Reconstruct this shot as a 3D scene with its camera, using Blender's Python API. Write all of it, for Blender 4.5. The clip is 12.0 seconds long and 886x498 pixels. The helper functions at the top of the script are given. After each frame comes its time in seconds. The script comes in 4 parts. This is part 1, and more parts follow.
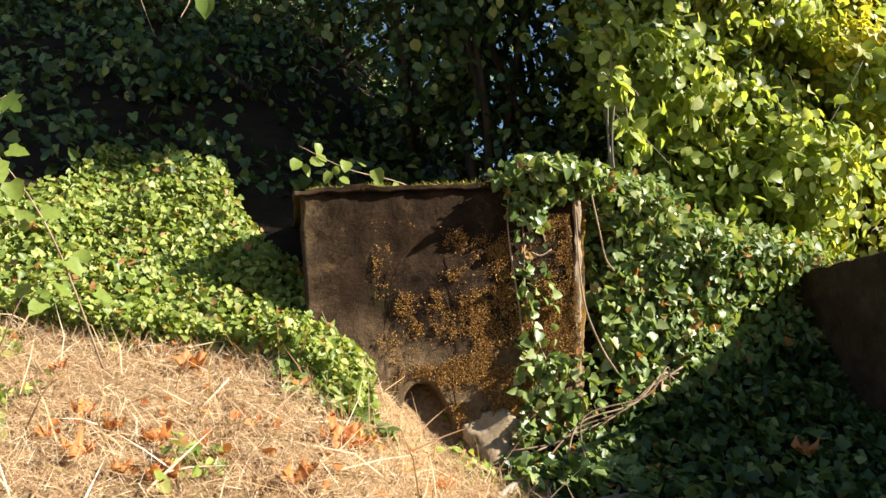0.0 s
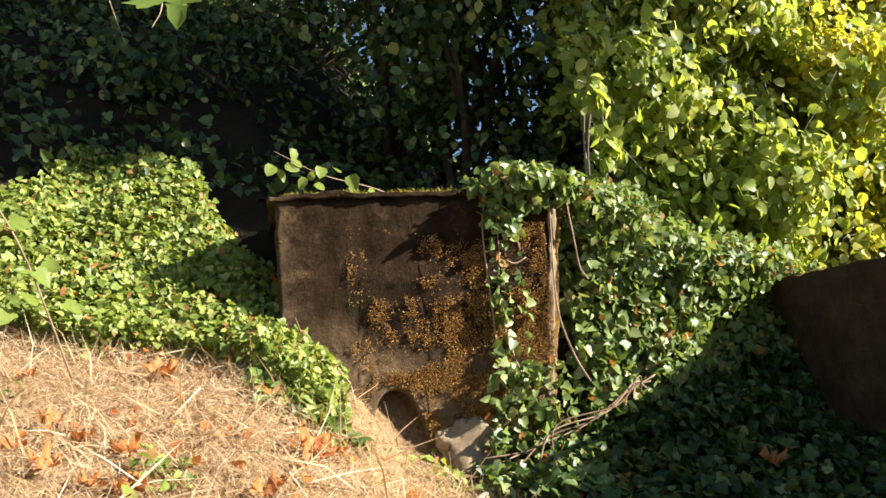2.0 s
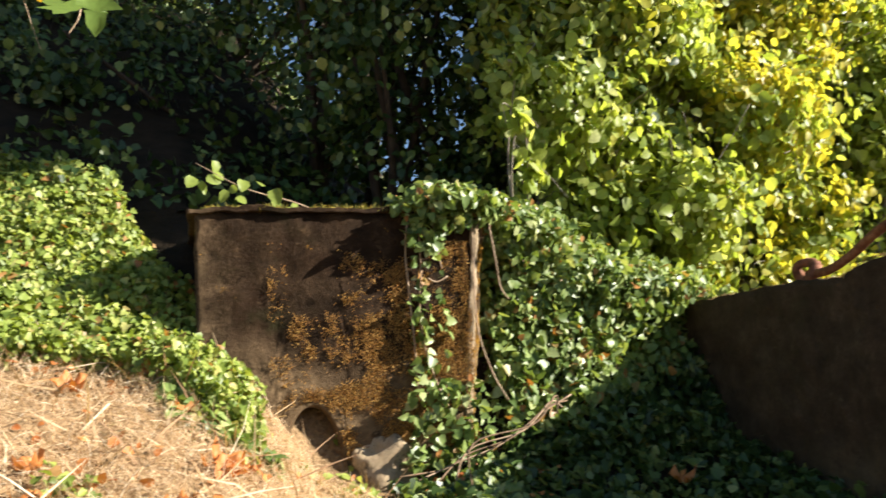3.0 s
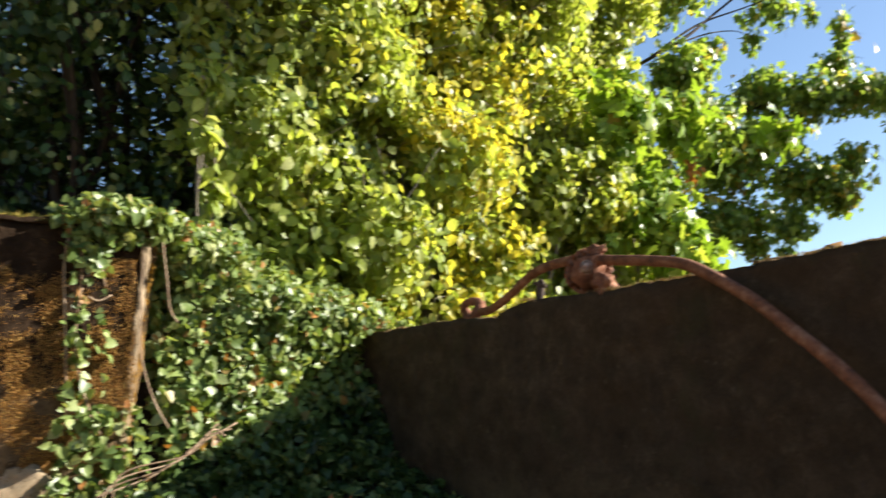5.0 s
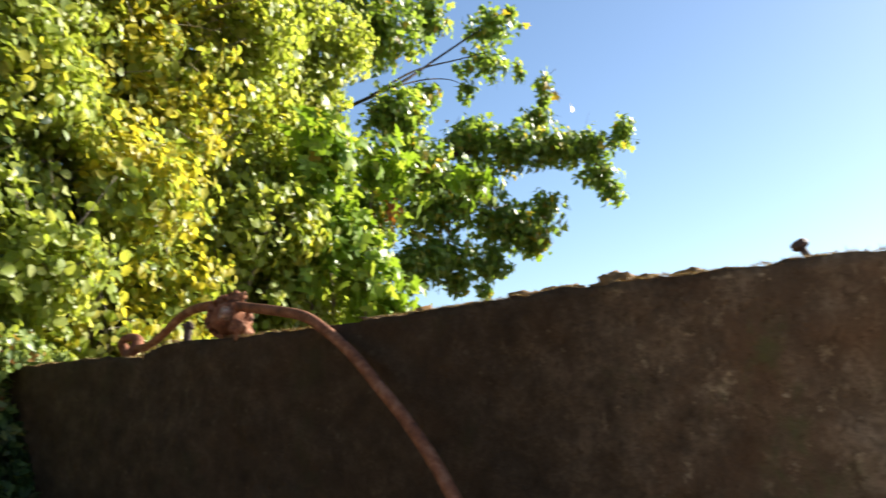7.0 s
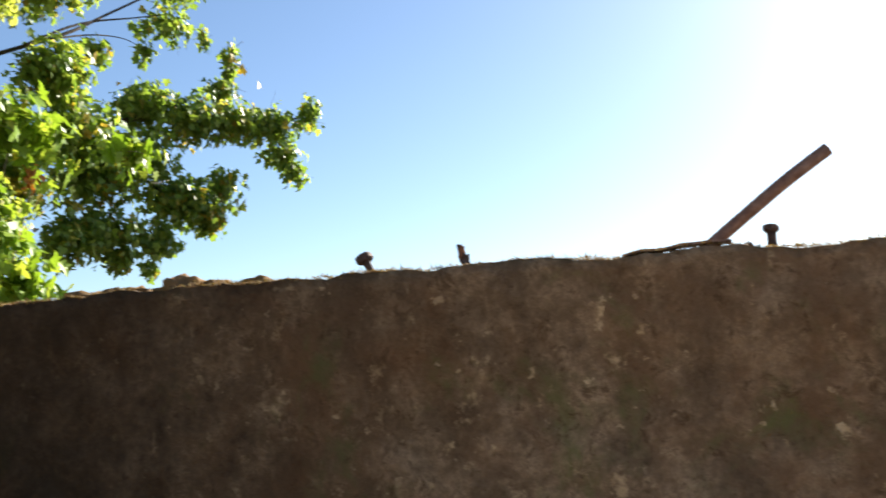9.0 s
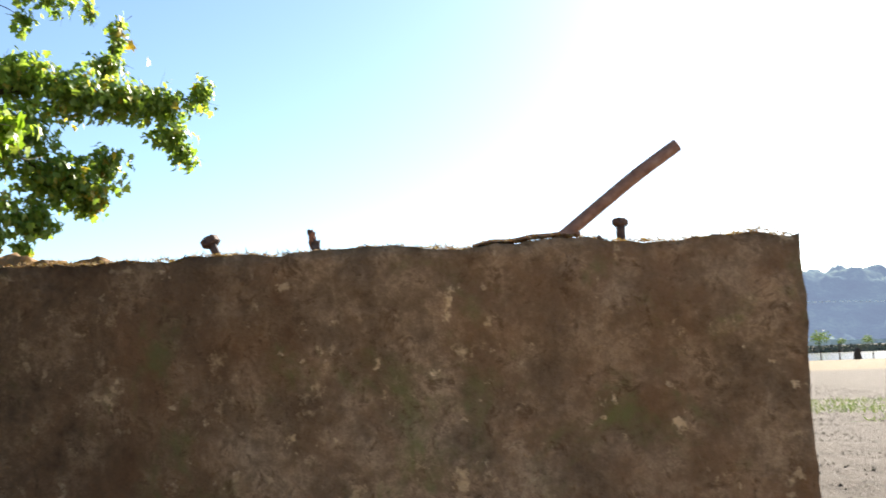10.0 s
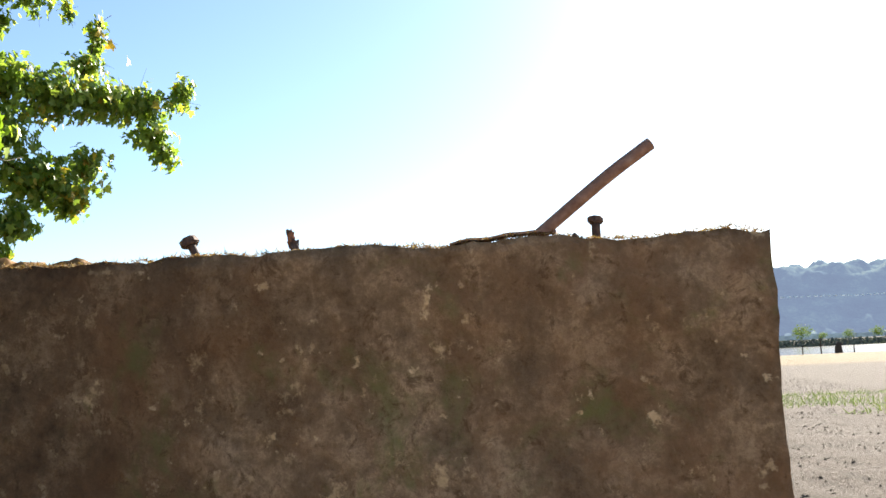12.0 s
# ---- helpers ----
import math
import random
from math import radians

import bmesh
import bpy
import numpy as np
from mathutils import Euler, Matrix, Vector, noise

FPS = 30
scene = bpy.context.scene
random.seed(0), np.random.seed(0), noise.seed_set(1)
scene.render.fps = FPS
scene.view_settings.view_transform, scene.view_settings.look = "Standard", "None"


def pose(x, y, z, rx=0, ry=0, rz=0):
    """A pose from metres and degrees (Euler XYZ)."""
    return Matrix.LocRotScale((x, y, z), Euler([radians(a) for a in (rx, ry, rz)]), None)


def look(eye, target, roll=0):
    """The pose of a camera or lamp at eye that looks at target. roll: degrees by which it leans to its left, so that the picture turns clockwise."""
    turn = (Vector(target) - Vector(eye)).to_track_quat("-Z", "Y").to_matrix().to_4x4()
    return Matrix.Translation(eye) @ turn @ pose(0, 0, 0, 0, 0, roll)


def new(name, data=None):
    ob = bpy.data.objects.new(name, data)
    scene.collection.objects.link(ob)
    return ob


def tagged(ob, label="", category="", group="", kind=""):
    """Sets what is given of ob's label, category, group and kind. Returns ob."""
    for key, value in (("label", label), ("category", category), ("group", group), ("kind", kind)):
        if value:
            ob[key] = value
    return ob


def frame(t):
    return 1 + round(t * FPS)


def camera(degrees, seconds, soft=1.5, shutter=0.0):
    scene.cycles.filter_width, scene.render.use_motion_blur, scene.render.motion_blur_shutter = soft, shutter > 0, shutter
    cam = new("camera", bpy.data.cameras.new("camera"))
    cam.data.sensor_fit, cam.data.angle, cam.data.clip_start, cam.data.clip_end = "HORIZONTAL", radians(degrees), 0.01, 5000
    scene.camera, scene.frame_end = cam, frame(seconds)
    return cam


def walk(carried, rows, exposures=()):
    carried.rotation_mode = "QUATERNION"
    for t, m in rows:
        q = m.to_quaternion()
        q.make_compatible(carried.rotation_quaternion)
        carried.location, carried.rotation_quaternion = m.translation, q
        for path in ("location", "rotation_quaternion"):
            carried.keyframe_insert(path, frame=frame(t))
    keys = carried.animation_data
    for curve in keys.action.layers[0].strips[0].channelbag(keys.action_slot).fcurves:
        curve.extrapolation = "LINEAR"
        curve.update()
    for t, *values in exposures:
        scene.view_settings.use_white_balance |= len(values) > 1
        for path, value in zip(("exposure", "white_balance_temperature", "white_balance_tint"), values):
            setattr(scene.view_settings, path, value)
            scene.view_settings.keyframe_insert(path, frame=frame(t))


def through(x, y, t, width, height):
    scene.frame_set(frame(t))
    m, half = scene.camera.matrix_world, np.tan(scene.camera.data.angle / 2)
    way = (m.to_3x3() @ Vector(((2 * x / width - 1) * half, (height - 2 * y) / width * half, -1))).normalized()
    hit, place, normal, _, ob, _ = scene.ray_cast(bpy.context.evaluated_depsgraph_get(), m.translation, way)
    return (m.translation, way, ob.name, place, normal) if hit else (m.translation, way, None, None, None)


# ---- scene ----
cam = camera(54.6, 12.0, shutter=0.5)
PATH = [
    (0, (-0.219, 0.13, 1.265), (0.137, 2.07, 1.596), -4.3),
    (0.5, (-0.217, 0.127, 1.274), (0.148, 2.065, 1.608), -4.5),
    (1, (-0.212, 0.119, 1.32), (0.159, 2.058, 1.638), -4.4),
    (1.5, (-0.202, 0.106, 1.315), (0.174, 2.045, 1.634), -4.4),
    (2, (-0.188, 0.111, 1.327), (0.212, 2.045, 1.642), -4.0),
    (2.5, (-0.167, 0.098, 1.332), (0.282, 2.021, 1.653), -3.7),
    (2.7, (-0.165, 0.098, 1.33), (0.323, 2.009, 1.66), -3.6),
    (4.3, (-0.056, -0.02, 1.353), (0.857, 1.724, 1.708), -2.6),
    (4.5, (-0.008, 0.007, 1.357), (0.945, 1.73, 1.707), -2.5),
    (5, (0.058, -0.027, 1.36), (1.19, 1.583, 1.715), -2.5),
    (5.5, (0.122, -0.064, 1.383), (1.393, 1.435, 1.757), -2.1),
    (6, (0.244, -0.17, 1.411), (1.599, 1.24, 1.829), -3.1),
    (6.5, (0.292, -0.325, 1.435), (1.73, 1.006, 1.837), -2.5),
    (7, (0.28, -0.525, 1.445), (1.832, 0.681, 1.817), -2.6),
    (7.2, (0.291, -0.562, 1.449), (1.888, 0.586, 1.809), -2.6),
    (8.8, (0.666, -0.773, 1.527), (2.523, -0.098, 1.833), -2.5),
    (9, (0.682, -0.787, 1.547), (2.564, -0.173, 1.836), -2.8),
    (9.5, (0.752, -0.85, 1.537), (2.667, -0.351, 1.826), -1.9),
    (10, (0.789, -0.896, 1.541), (2.732, -0.501, 1.8), -2.1),
    (10.5, (0.795, -0.914, 1.539), (2.75, -0.573, 1.786), -2.6),
    (11, (0.786, -0.918, 1.541), (2.739, -0.567, 1.789), -2.7),
    (11.5, (0.777, -0.914, 1.539), (2.729, -0.554, 1.785), -2.6),
    (12, (0.771, -0.916, 1.539), (2.722, -0.557, 1.792), -2.7),
]
EXPOSURES = [(0, 1.6), (4.5, 1.75), (7.2, 1.75), (9.6, 1.75), (10.0, 2.2), (12, 2.2)]
walk(cam, [(t, look(eye, target, roll)) for t, eye, target, roll in PATH], EXPOSURES)

# ---- sky, sun, exposure ----
SUN = Vector((0.832, -0.318, 0.454)).normalized()
world = bpy.data.worlds.new("sky")
scene.world = world
world.use_nodes = True
wn = world.node_tree
sky = wn.nodes.new("ShaderNodeTexSky")
sky.sky_type = "NISHITA"
sky.sun_disc = False
sky.sun_elevation = math.asin(SUN.z)
sky.sun_rotation = math.atan2(SUN.x, SUN.y)
sky.air_density = 1.0
sky.dust_density = 0.45
sky.ozone_density = 3.0
wn.links.new(sky.outputs[0], wn.nodes["Background"].inputs[0])
wn.nodes["Background"].inputs[1].default_value = 0.054
sun_data = bpy.data.lights.new("sun", "SUN")
sun_data.energy = 5.0
sun_data.angle = radians(0.5)
sun_data.color = (1.0, 0.93, 0.82)
sun_lamp = new("sun", sun_data)
sun_lamp.matrix_world = look(Vector((0, 0, 30)) + SUN * 40, Vector((0, 0, 30)))

rng = np.random.default_rng(7)


# ---- materials ----
class Mat:
    """A small wrapper to wire a node material."""

    def __init__(self, name):
        self.m = bpy.data.materials.new(name)
        self.m.use_nodes = True
        self.t = self.m.node_tree
        self.bsdf = self.t.nodes["Principled BSDF"]
        self.out = self.t.nodes["Material Output"]
        self.coord = self.t.nodes.new("ShaderNodeTexCoord")

    def link(self, a, b):
        self.t.links.new(a, b)

    def noise(self, scale, detail=4, rough=0.6, dist=0.0, stretch=None):
        n = self.t.nodes.new("ShaderNodeTexNoise")
        n.inputs["Scale"].default_value = scale
        n.inputs["Detail"].default_value = detail
        n.inputs["Roughness"].default_value = rough
        n.inputs["Distortion"].default_value = dist
        src = self.coord.outputs["Object"]
        if stretch:
            mp = self.t.nodes.new("ShaderNodeMapping")
            mp.inputs["Scale"].default_value = stretch
            self.link(src, mp.inputs[0])
            src = mp.outputs[0]
        self.link(src, n.inputs["Vector"])
        return n.outputs["Fac"]

    def ramp(self, fac, stops):
        r = self.t.nodes.new("ShaderNodeValToRGB")
        while len(r.color_ramp.elements) < len(stops):
            r.color_ramp.elements.new(0.5)
        for e, (p, c) in zip(r.color_ramp.elements, stops):
            e.position = p
            e.color = (*c, 1) if len(c) == 3 else c
        self.link(fac, r.inputs[0])
        return r.outputs[0]

    def mask(self, fac, a, b):
        r = self.t.nodes.new("ShaderNodeMapRange")
        r.interpolation_type = "SMOOTHSTEP"
        r.inputs["From Min"].default_value, r.inputs["From Max"].default_value = a, b
        self.link(fac, r.inputs["Value"])
        return r.outputs[0]

    def mix(self, fac, a, b, blend="MIX"):
        x = self.t.nodes.new("ShaderNodeMix")
        x.data_type, x.blend_type = "RGBA", blend
        if isinstance(fac, (int, float)):
            x.inputs[0].default_value = fac
        else:
            self.link(fac, x.inputs[0])
        for v, i in ((a, 6), (b, 7)):
            if isinstance(v, tuple):
                x.inputs[i].default_value = (*v, 1)
            else:
                self.link(v, x.inputs[i])
        return x.outputs[2]

    def math(self, op, a, b):
        x = self.t.nodes.new("ShaderNodeMath")
        x.operation = op
        for v, i in ((a, 0), (b, 1)):
            if isinstance(v, (int, float)):
                x.inputs[i].default_value = v
            else:
                self.link(v, x.inputs[i])
        return x.outputs[0]

    def axis(self, which):
        s = self.t.nodes.new("ShaderNodeSeparateXYZ")
        self.link(self.coord.outputs["Object"], s.inputs[0])
        return s.outputs[which]

    def bump(self, height, strength=0.5, dist=0.02):
        b = self.t.nodes.new("ShaderNodeBump")
        b.inputs["Strength"].default_value = strength
        b.inputs["Distance"].default_value = dist
        self.link(height, b.inputs["Height"])
        self.link(b.outputs[0], self.bsdf.inputs["Normal"])

    def color(self, c, rough=0.85, metal=0.0, spec=0.3):
        if isinstance(c, tuple):
            self.bsdf.inputs["Base Color"].default_value = (*c, 1)
        else:
            self.link(c, self.bsdf.inputs["Base Color"])
        if isinstance(rough, (int, float)):
            self.bsdf.inputs["Roughness"].default_value = rough
        else:
            self.link(rough, self.bsdf.inputs["Roughness"])
        self.bsdf.inputs["Metallic"].default_value = metal
        self.bsdf.inputs["Specular IOR Level"].default_value = spec
        return self.m


def leaf_material(name, stops, yellow=None, gloss=0.42, through=0.4, patch=1.2):
    """Leaf with two-sided light, a colour of its own, a gloss, and patches that turn yellow."""
    k = Mat(name)
    geo = k.t.nodes.new("ShaderNodeNewGeometry")
    c = k.ramp(geo.outputs["Random Per Island"], stops)
    if yellow:
        m = k.math("ADD", k.noise(patch, 2), k.math("MULTIPLY", geo.outputs["Random Per Island"], 0.3))
        c = k.mix(k.mask(m, yellow[0], yellow[0] + 0.12), c, yellow[1])
    c = k.mix(k.mask(k.noise(60, 3), 0.35, 0.75), c, k.mix(0.25, c, (0.05, 0.06, 0.02)))
    k.color(c, gloss, 0, 0.35)
    tr = k.t.nodes.new("ShaderNodeBsdfTranslucent")
    k.link(k.mix(1.0, c, (1.0, 0.95, 0.45), "MULTIPLY"), tr.inputs[0])
    add = k.t.nodes.new("ShaderNodeMixShader")
    add.inputs[0].default_value = through
    k.link(k.bsdf.outputs[0], add.inputs[1])
    k.link(tr.outputs[0], add.inputs[2])
    k.link(add.outputs[0], k.out.inputs[0])
    return k.m


def concrete_material(name, moss_amount, pale_z, tint, pale=((0.19, 0.14, 0.09), (0.40, 0.32, 0.22)), worn_side=None, far_shade=None):
    k = Mat(name)
    big, mid, fine = k.noise(1.3, 8, 0.72, 0.4), k.noise(8, 9, 0.78), k.noise(70, 5, 0.7)
    streak = k.noise(2.2, 8, 0.74, 0.3, (1.3, 1.3, 0.8))
    c = k.ramp(mid, [(0.33, (0.035, 0.025, 0.017)), (0.5, (0.088, 0.065, 0.046)), (0.68, (0.20, 0.155, 0.115))])
    c = k.mix(k.math("MULTIPLY", k.mask(big, 0.45, 0.66), 0.7), c, (0.085, 0.05, 0.03))
    c = k.mix(k.mask(streak, 0.50, 0.78), c, (0.045, 0.034, 0.026))
    c = k.mix(k.mask(k.noise(2.4, 5, 0.7, 0.3), 0.55, 0.72), c, (0.06, 0.065, 0.03))
    low = k.math("ADD", k.math("MULTIPLY", k.axis(2), -1.0), k.math("MULTIPLY", big, 0.9))
    c = k.mix(k.mask(low, pale_z - 0.12, pale_z + 0.2), c, k.ramp(mid, [(0.3, pale[0]), (0.7, pale[1])]))
    if worn_side is not None:
        side = k.math("ADD", k.math("MULTIPLY", k.axis(0), -1.0), k.math("MULTIPLY", k.noise(5, 6, 0.75), 0.5))
        c = k.mix(k.math("MULTIPLY", k.mask(side, worn_side, worn_side + 0.22), 0.6), c, k.ramp(mid, [(0.3, pale[0]), (0.7, pale[1])]))
    spots = k.math("MULTIPLY", k.mask(k.noise(22, 4, 0.6), 0.62, 0.70), k.mask(k.noise(3.1, 3), 0.45, 0.6))
    c = k.mix(k.math("MULTIPLY", spots, 0.7), c, k.ramp(fine, [(0.35, (0.16, 0.12, 0.08)), (0.65, (0.34, 0.29, 0.22))]))
    c = k.mix(k.math("MULTIPLY", k.mask(k.noise(16, 7, 0.75, 0.5), 0.52, 0.66), 0.75), c, (0.035, 0.022, 0.013))
    c = k.mix(k.math("MULTIPLY", k.mask(k.noise(11, 6, 0.7), 0.60, 0.70), 0.6), c, (0.24, 0.19, 0.13))
    c = k.mix(1.0, c, tint, "MULTIPLY")
    if far_shade is not None:
        # shade put into the colour: the wall darkens towards its far end
        shade_mix = k.mask(k.math("ADD", k.axis(1), k.math("MULTIPLY", k.noise(1.1, 5, 0.7), 1.6)), far_shade, far_shade + 1.8)
        c = k.mix(k.math("MULTIPLY", shade_mix, 0.9), c, k.ramp(mid, [(0.3, (0.018, 0.013, 0.008)), (0.7, (0.05, 0.032, 0.018))]))
    moss = k.math("ADD", k.math("MULTIPLY", k.noise(4.5, 7, 0.75), 0.7), k.math("MULTIPLY", fine, 0.3))
    c = k.mix(k.mask(moss, moss_amount, moss_amount + 0.06), c, k.ramp(fine, [(0.35, (0.10, 0.045, 0.008)), (0.65, (0.33, 0.17, 0.02))]))
    k.bump(k.math("ADD", k.math("MULTIPLY", mid, 1.0), k.math("MULTIPLY", fine, 0.25)), 0.8, 0.02)
    return k.color(c, 0.93, 0, 0.12)


def rust_material():
    k = Mat("rusted_iron")
    a, f = k.noise(16, 6, 0.7), k.noise(120, 3)
    c = k.ramp(a, [(0.3, (0.075, 0.03, 0.018)), (0.5, (0.22, 0.085, 0.04)), (0.65, (0.33, 0.16, 0.09)), (0.75, (0.42, 0.30, 0.24))])
    k.bump(k.math("ADD", a, k.math("MULTIPLY", f, 0.5)), 0.7, 0.006)
    return k.color(c, 0.82, 0.15, 0.3)


def ground_material():
    k = Mat("earth")
    x, y = k.axis(0), k.axis(1)
    f, g, s = k.noise(40, 5, 0.7), k.noise(5, 4), k.noise(3.0, 5, 0.7, 0, (0.4, 1, 1))
    soil = k.ramp(f, [(0.3, (0.045, 0.034, 0.024)), (0.55, (0.095, 0.074, 0.056)), (0.75, (0.17, 0.136, 0.105))])
    soil = k.mix(k.mask(s, 0.5, 0.68), soil, (0.065, 0.05, 0.036))
    straw = k.ramp(f, [(0.3, (0.20, 0.12, 0.06)), (0.6, (0.42, 0.28, 0.15)), (0.8, (0.55, 0.40, 0.24))])
    dark_soil = k.ramp(g, [(0.35, (0.018, 0.014, 0.009)), (0.7, (0.045, 0.03, 0.018))])
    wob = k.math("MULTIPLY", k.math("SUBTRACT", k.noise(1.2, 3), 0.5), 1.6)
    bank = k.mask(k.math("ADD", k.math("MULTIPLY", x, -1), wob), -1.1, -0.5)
    # the gully gets the dark soil too, deepening its shade in colour
    near = k.mix(bank, k.mix(k.mask(y, 1.6, 2.4), soil, dark_soil), straw)
    near = k.mix(k.mask(k.math("ADD", y, wob), 4.1, 4.7), near, dark_soil)
    far = k.mix(k.mask(k.math("ADD", x, k.math("MULTIPLY", wob, 4)), 58, 68), soil, k.mix(0.82, straw, (0.12, 0.095, 0.05)))
    far = k.mix(k.mask(x, 300, 312), far, dark_soil)
    c = k.mix(k.mask(x, 3.0, 3.6), near, far)
    k.bump(k.math("ADD", f, g), 0.9, 0.04)
    return k.color(c, 0.95, 0, 0.1)


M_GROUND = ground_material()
M_BLOCK = concrete_material("mossy_concrete", 0.60, -1.13, (0.28, 0.215, 0.15), ((0.16, 0.13, 0.095), (0.80, 0.70, 0.55)), 0.2)
# high tint lets the near end carry the glare in its colour
M_WALL = concrete_material("stained_concrete", 0.68, -0.48, (2.75, 2.55, 2.1), ((0.17, 0.13, 0.08), (0.34, 0.27, 0.18)), None, 0.3)
M_RUST = rust_material()
k = Mat("dark_iron")
a = k.noise(40, 5, 0.7)
k.bump(a, 0.8, 0.004)
M_IRON = k.color(k.ramp(a, [(0.3, (0.04, 0.03, 0.027)), (0.55, (0.10, 0.065, 0.05)), (0.75, (0.2, 0.15, 0.12))]), 0.8, 0.2, 0.3)
GREEN = [(0.0, (0.26, 0.35, 0.07)), (0.4, (0.38, 0.47, 0.10)), (0.75, (0.50, 0.57, 0.15)), (1.0, (0.62, 0.65, 0.30))]
M_IVY = leaf_material("ivy_leaf", [(0.0, (0.13, 0.19, 0.035)), (0.4, (0.26, 0.34, 0.065)), (0.8, (0.40, 0.46, 0.11)), (0.94, (0.50, 0.51, 0.17)), (0.965, (0.36, 0.23, 0.08)), (1.0, (0.42, 0.17, 0.05))], None, 0.44, 0.45)
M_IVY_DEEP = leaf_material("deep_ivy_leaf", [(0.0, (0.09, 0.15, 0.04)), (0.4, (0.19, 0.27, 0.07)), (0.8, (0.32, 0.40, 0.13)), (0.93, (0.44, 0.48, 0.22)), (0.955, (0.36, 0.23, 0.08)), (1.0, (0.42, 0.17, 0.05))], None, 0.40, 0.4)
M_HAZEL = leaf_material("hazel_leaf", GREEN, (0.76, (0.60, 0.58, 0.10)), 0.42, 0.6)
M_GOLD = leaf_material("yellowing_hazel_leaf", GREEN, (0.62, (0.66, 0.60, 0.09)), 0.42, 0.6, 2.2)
M_MAPLE = leaf_material("maple_leaf", [(0.0, (0.16, 0.27, 0.06)), (0.6, (0.29, 0.42, 0.09)), (0.93, (0.42, 0.52, 0.15)), (1.0, (0.6, 0.4, 0.1))], (0.80, (0.55, 0.42, 0.06)), 0.36, 0.62)
M_GOLDLEAF = leaf_material("golden_leaf", [(0.0, (0.7, 0.42, 0.03)), (1.0, (0.78, 0.55, 0.06))], None, 0.45, 0.5)
M_MAPLE_LIGHT = leaf_material("young_maple_leaf", [(0.0, (0.16, 0.28, 0.03)), (0.6, (0.30, 0.46, 0.06)), (0.95, (0.42, 0.52, 0.10)), (1.0, (0.5, 0.36, 0.06))], None, 0.4, 0.5)
# leaf colours darkened to carry the shade of wood, slope and gully
M_SHADE = leaf_material("shaded_leaf", [(0.0, (0.02, 0.045, 0.012)), (0.6, (0.06, 0.11, 0.025)), (0.9, (0.17, 0.23, 0.06)), (1.0, (0.34, 0.36, 0.12))], None, 0.4, 0.3)
# greyed and lightened so the far scrub has its haze in the colour
M_SCRUB = leaf_material("scrub_leaf", [(0.0, (0.07, 0.085, 0.07)), (1.0, (0.14, 0.15, 0.12))], None, 1.0, 0.1)
M_WEED = leaf_material("weed_leaf", [(0.0, (0.07, 0.14, 0.03)), (1.0, (0.2, 0.26, 0.06))], None, 0.6, 0.4)
M_STRAW = leaf_material("dry_grass", [(0.0, (0.32, 0.18, 0.09)), (0.4, (0.53, 0.35, 0.19)), (0.8, (0.70, 0.52, 0.32)), (1.0, (0.82, 0.71, 0.53))], None, 0.6, 0.3)
M_FALLEN = leaf_material("fallen_leaf", [(0.0, (0.45, 0.13, 0.03)), (1.0, (0.62, 0.26, 0.08))], None, 0.55, 0.3)
M_MOSS = leaf_material("moss", [(0.0, (0.12, 0.13, 0.02)), (0.6, (0.26, 0.22, 0.03)), (1.0, (0.42, 0.28, 0.06))], None, 0.8, 0.3)
M_DRYMOSS = leaf_material("dry_moss", [(0.0, (0.10, 0.05, 0.025)), (0.6, (0.24, 0.13, 0.05)), (1.0, (0.46, 0.36, 0.17))], None, 0.8, 0.25)


def bark_material(name, dark, light):
    k = Mat(name)
    a = k.noise(12, 5, 0.7, 0.3, (1, 1, 0.25))
    k.bump(a, 0.6, 0.02)
    return k.color(k.ramp(a, [(0.3, dark), (0.7, light)]), 0.9, 0, 0.2)


M_BARK = bark_material("bark", (0.03, 0.022, 0.016), (0.09, 0.068, 0.05))
M_TWIG = bark_material("twig_bark", (0.16, 0.13, 0.10), (0.34, 0.29, 0.24))
M_VINE = bark_material("vine_bark", (0.20, 0.13, 0.08), (0.42, 0.31, 0.21))


# ---- building blocks ----
def mesh_object(name, verts, faces, mat, parent=None, smooth=False):
    me = bpy.data.meshes.new(name)
    me.from_pydata([tuple(v) for v in verts], [], faces)
    me.materials.append(mat)
    me.validate()
    if smooth:
        me.shade_smooth()
    ob = new(name, me)
    ob.parent = parent
    return ob


def part(name, bm, mat, parent=None, label="", smooth=True):
    me = bpy.data.meshes.new(name)
    bm.normal_update()
    bm.to_mesh(me)
    bm.free()
    me.materials.append(mat)
    if smooth:
        me.shade_smooth()
    ob = new(name, me)
    ob.parent = parent
    if label:
        ob["label"] = label
    return ob


def leaf_shape(outline, fold=0.25, droop=0.15):
    """Verts and triangles of one leaf, stalk at the origin, tip along +y; two halves folded along the midrib."""
    half = [(x, y) for x, y in outline]
    pts = [(0.0, 0.0), *half, (0.0, 1.0), *[(-x, y) for x, y in reversed(half)], (0.0, 0.5)]
    v = np.array([(x, y, fold * abs(x) - droop * y * y) for x, y in pts])
    c, n = len(pts) - 1, len(pts) - 1
    return v, np.array([(c, i, (i + 1) % n) for i in range(n)])


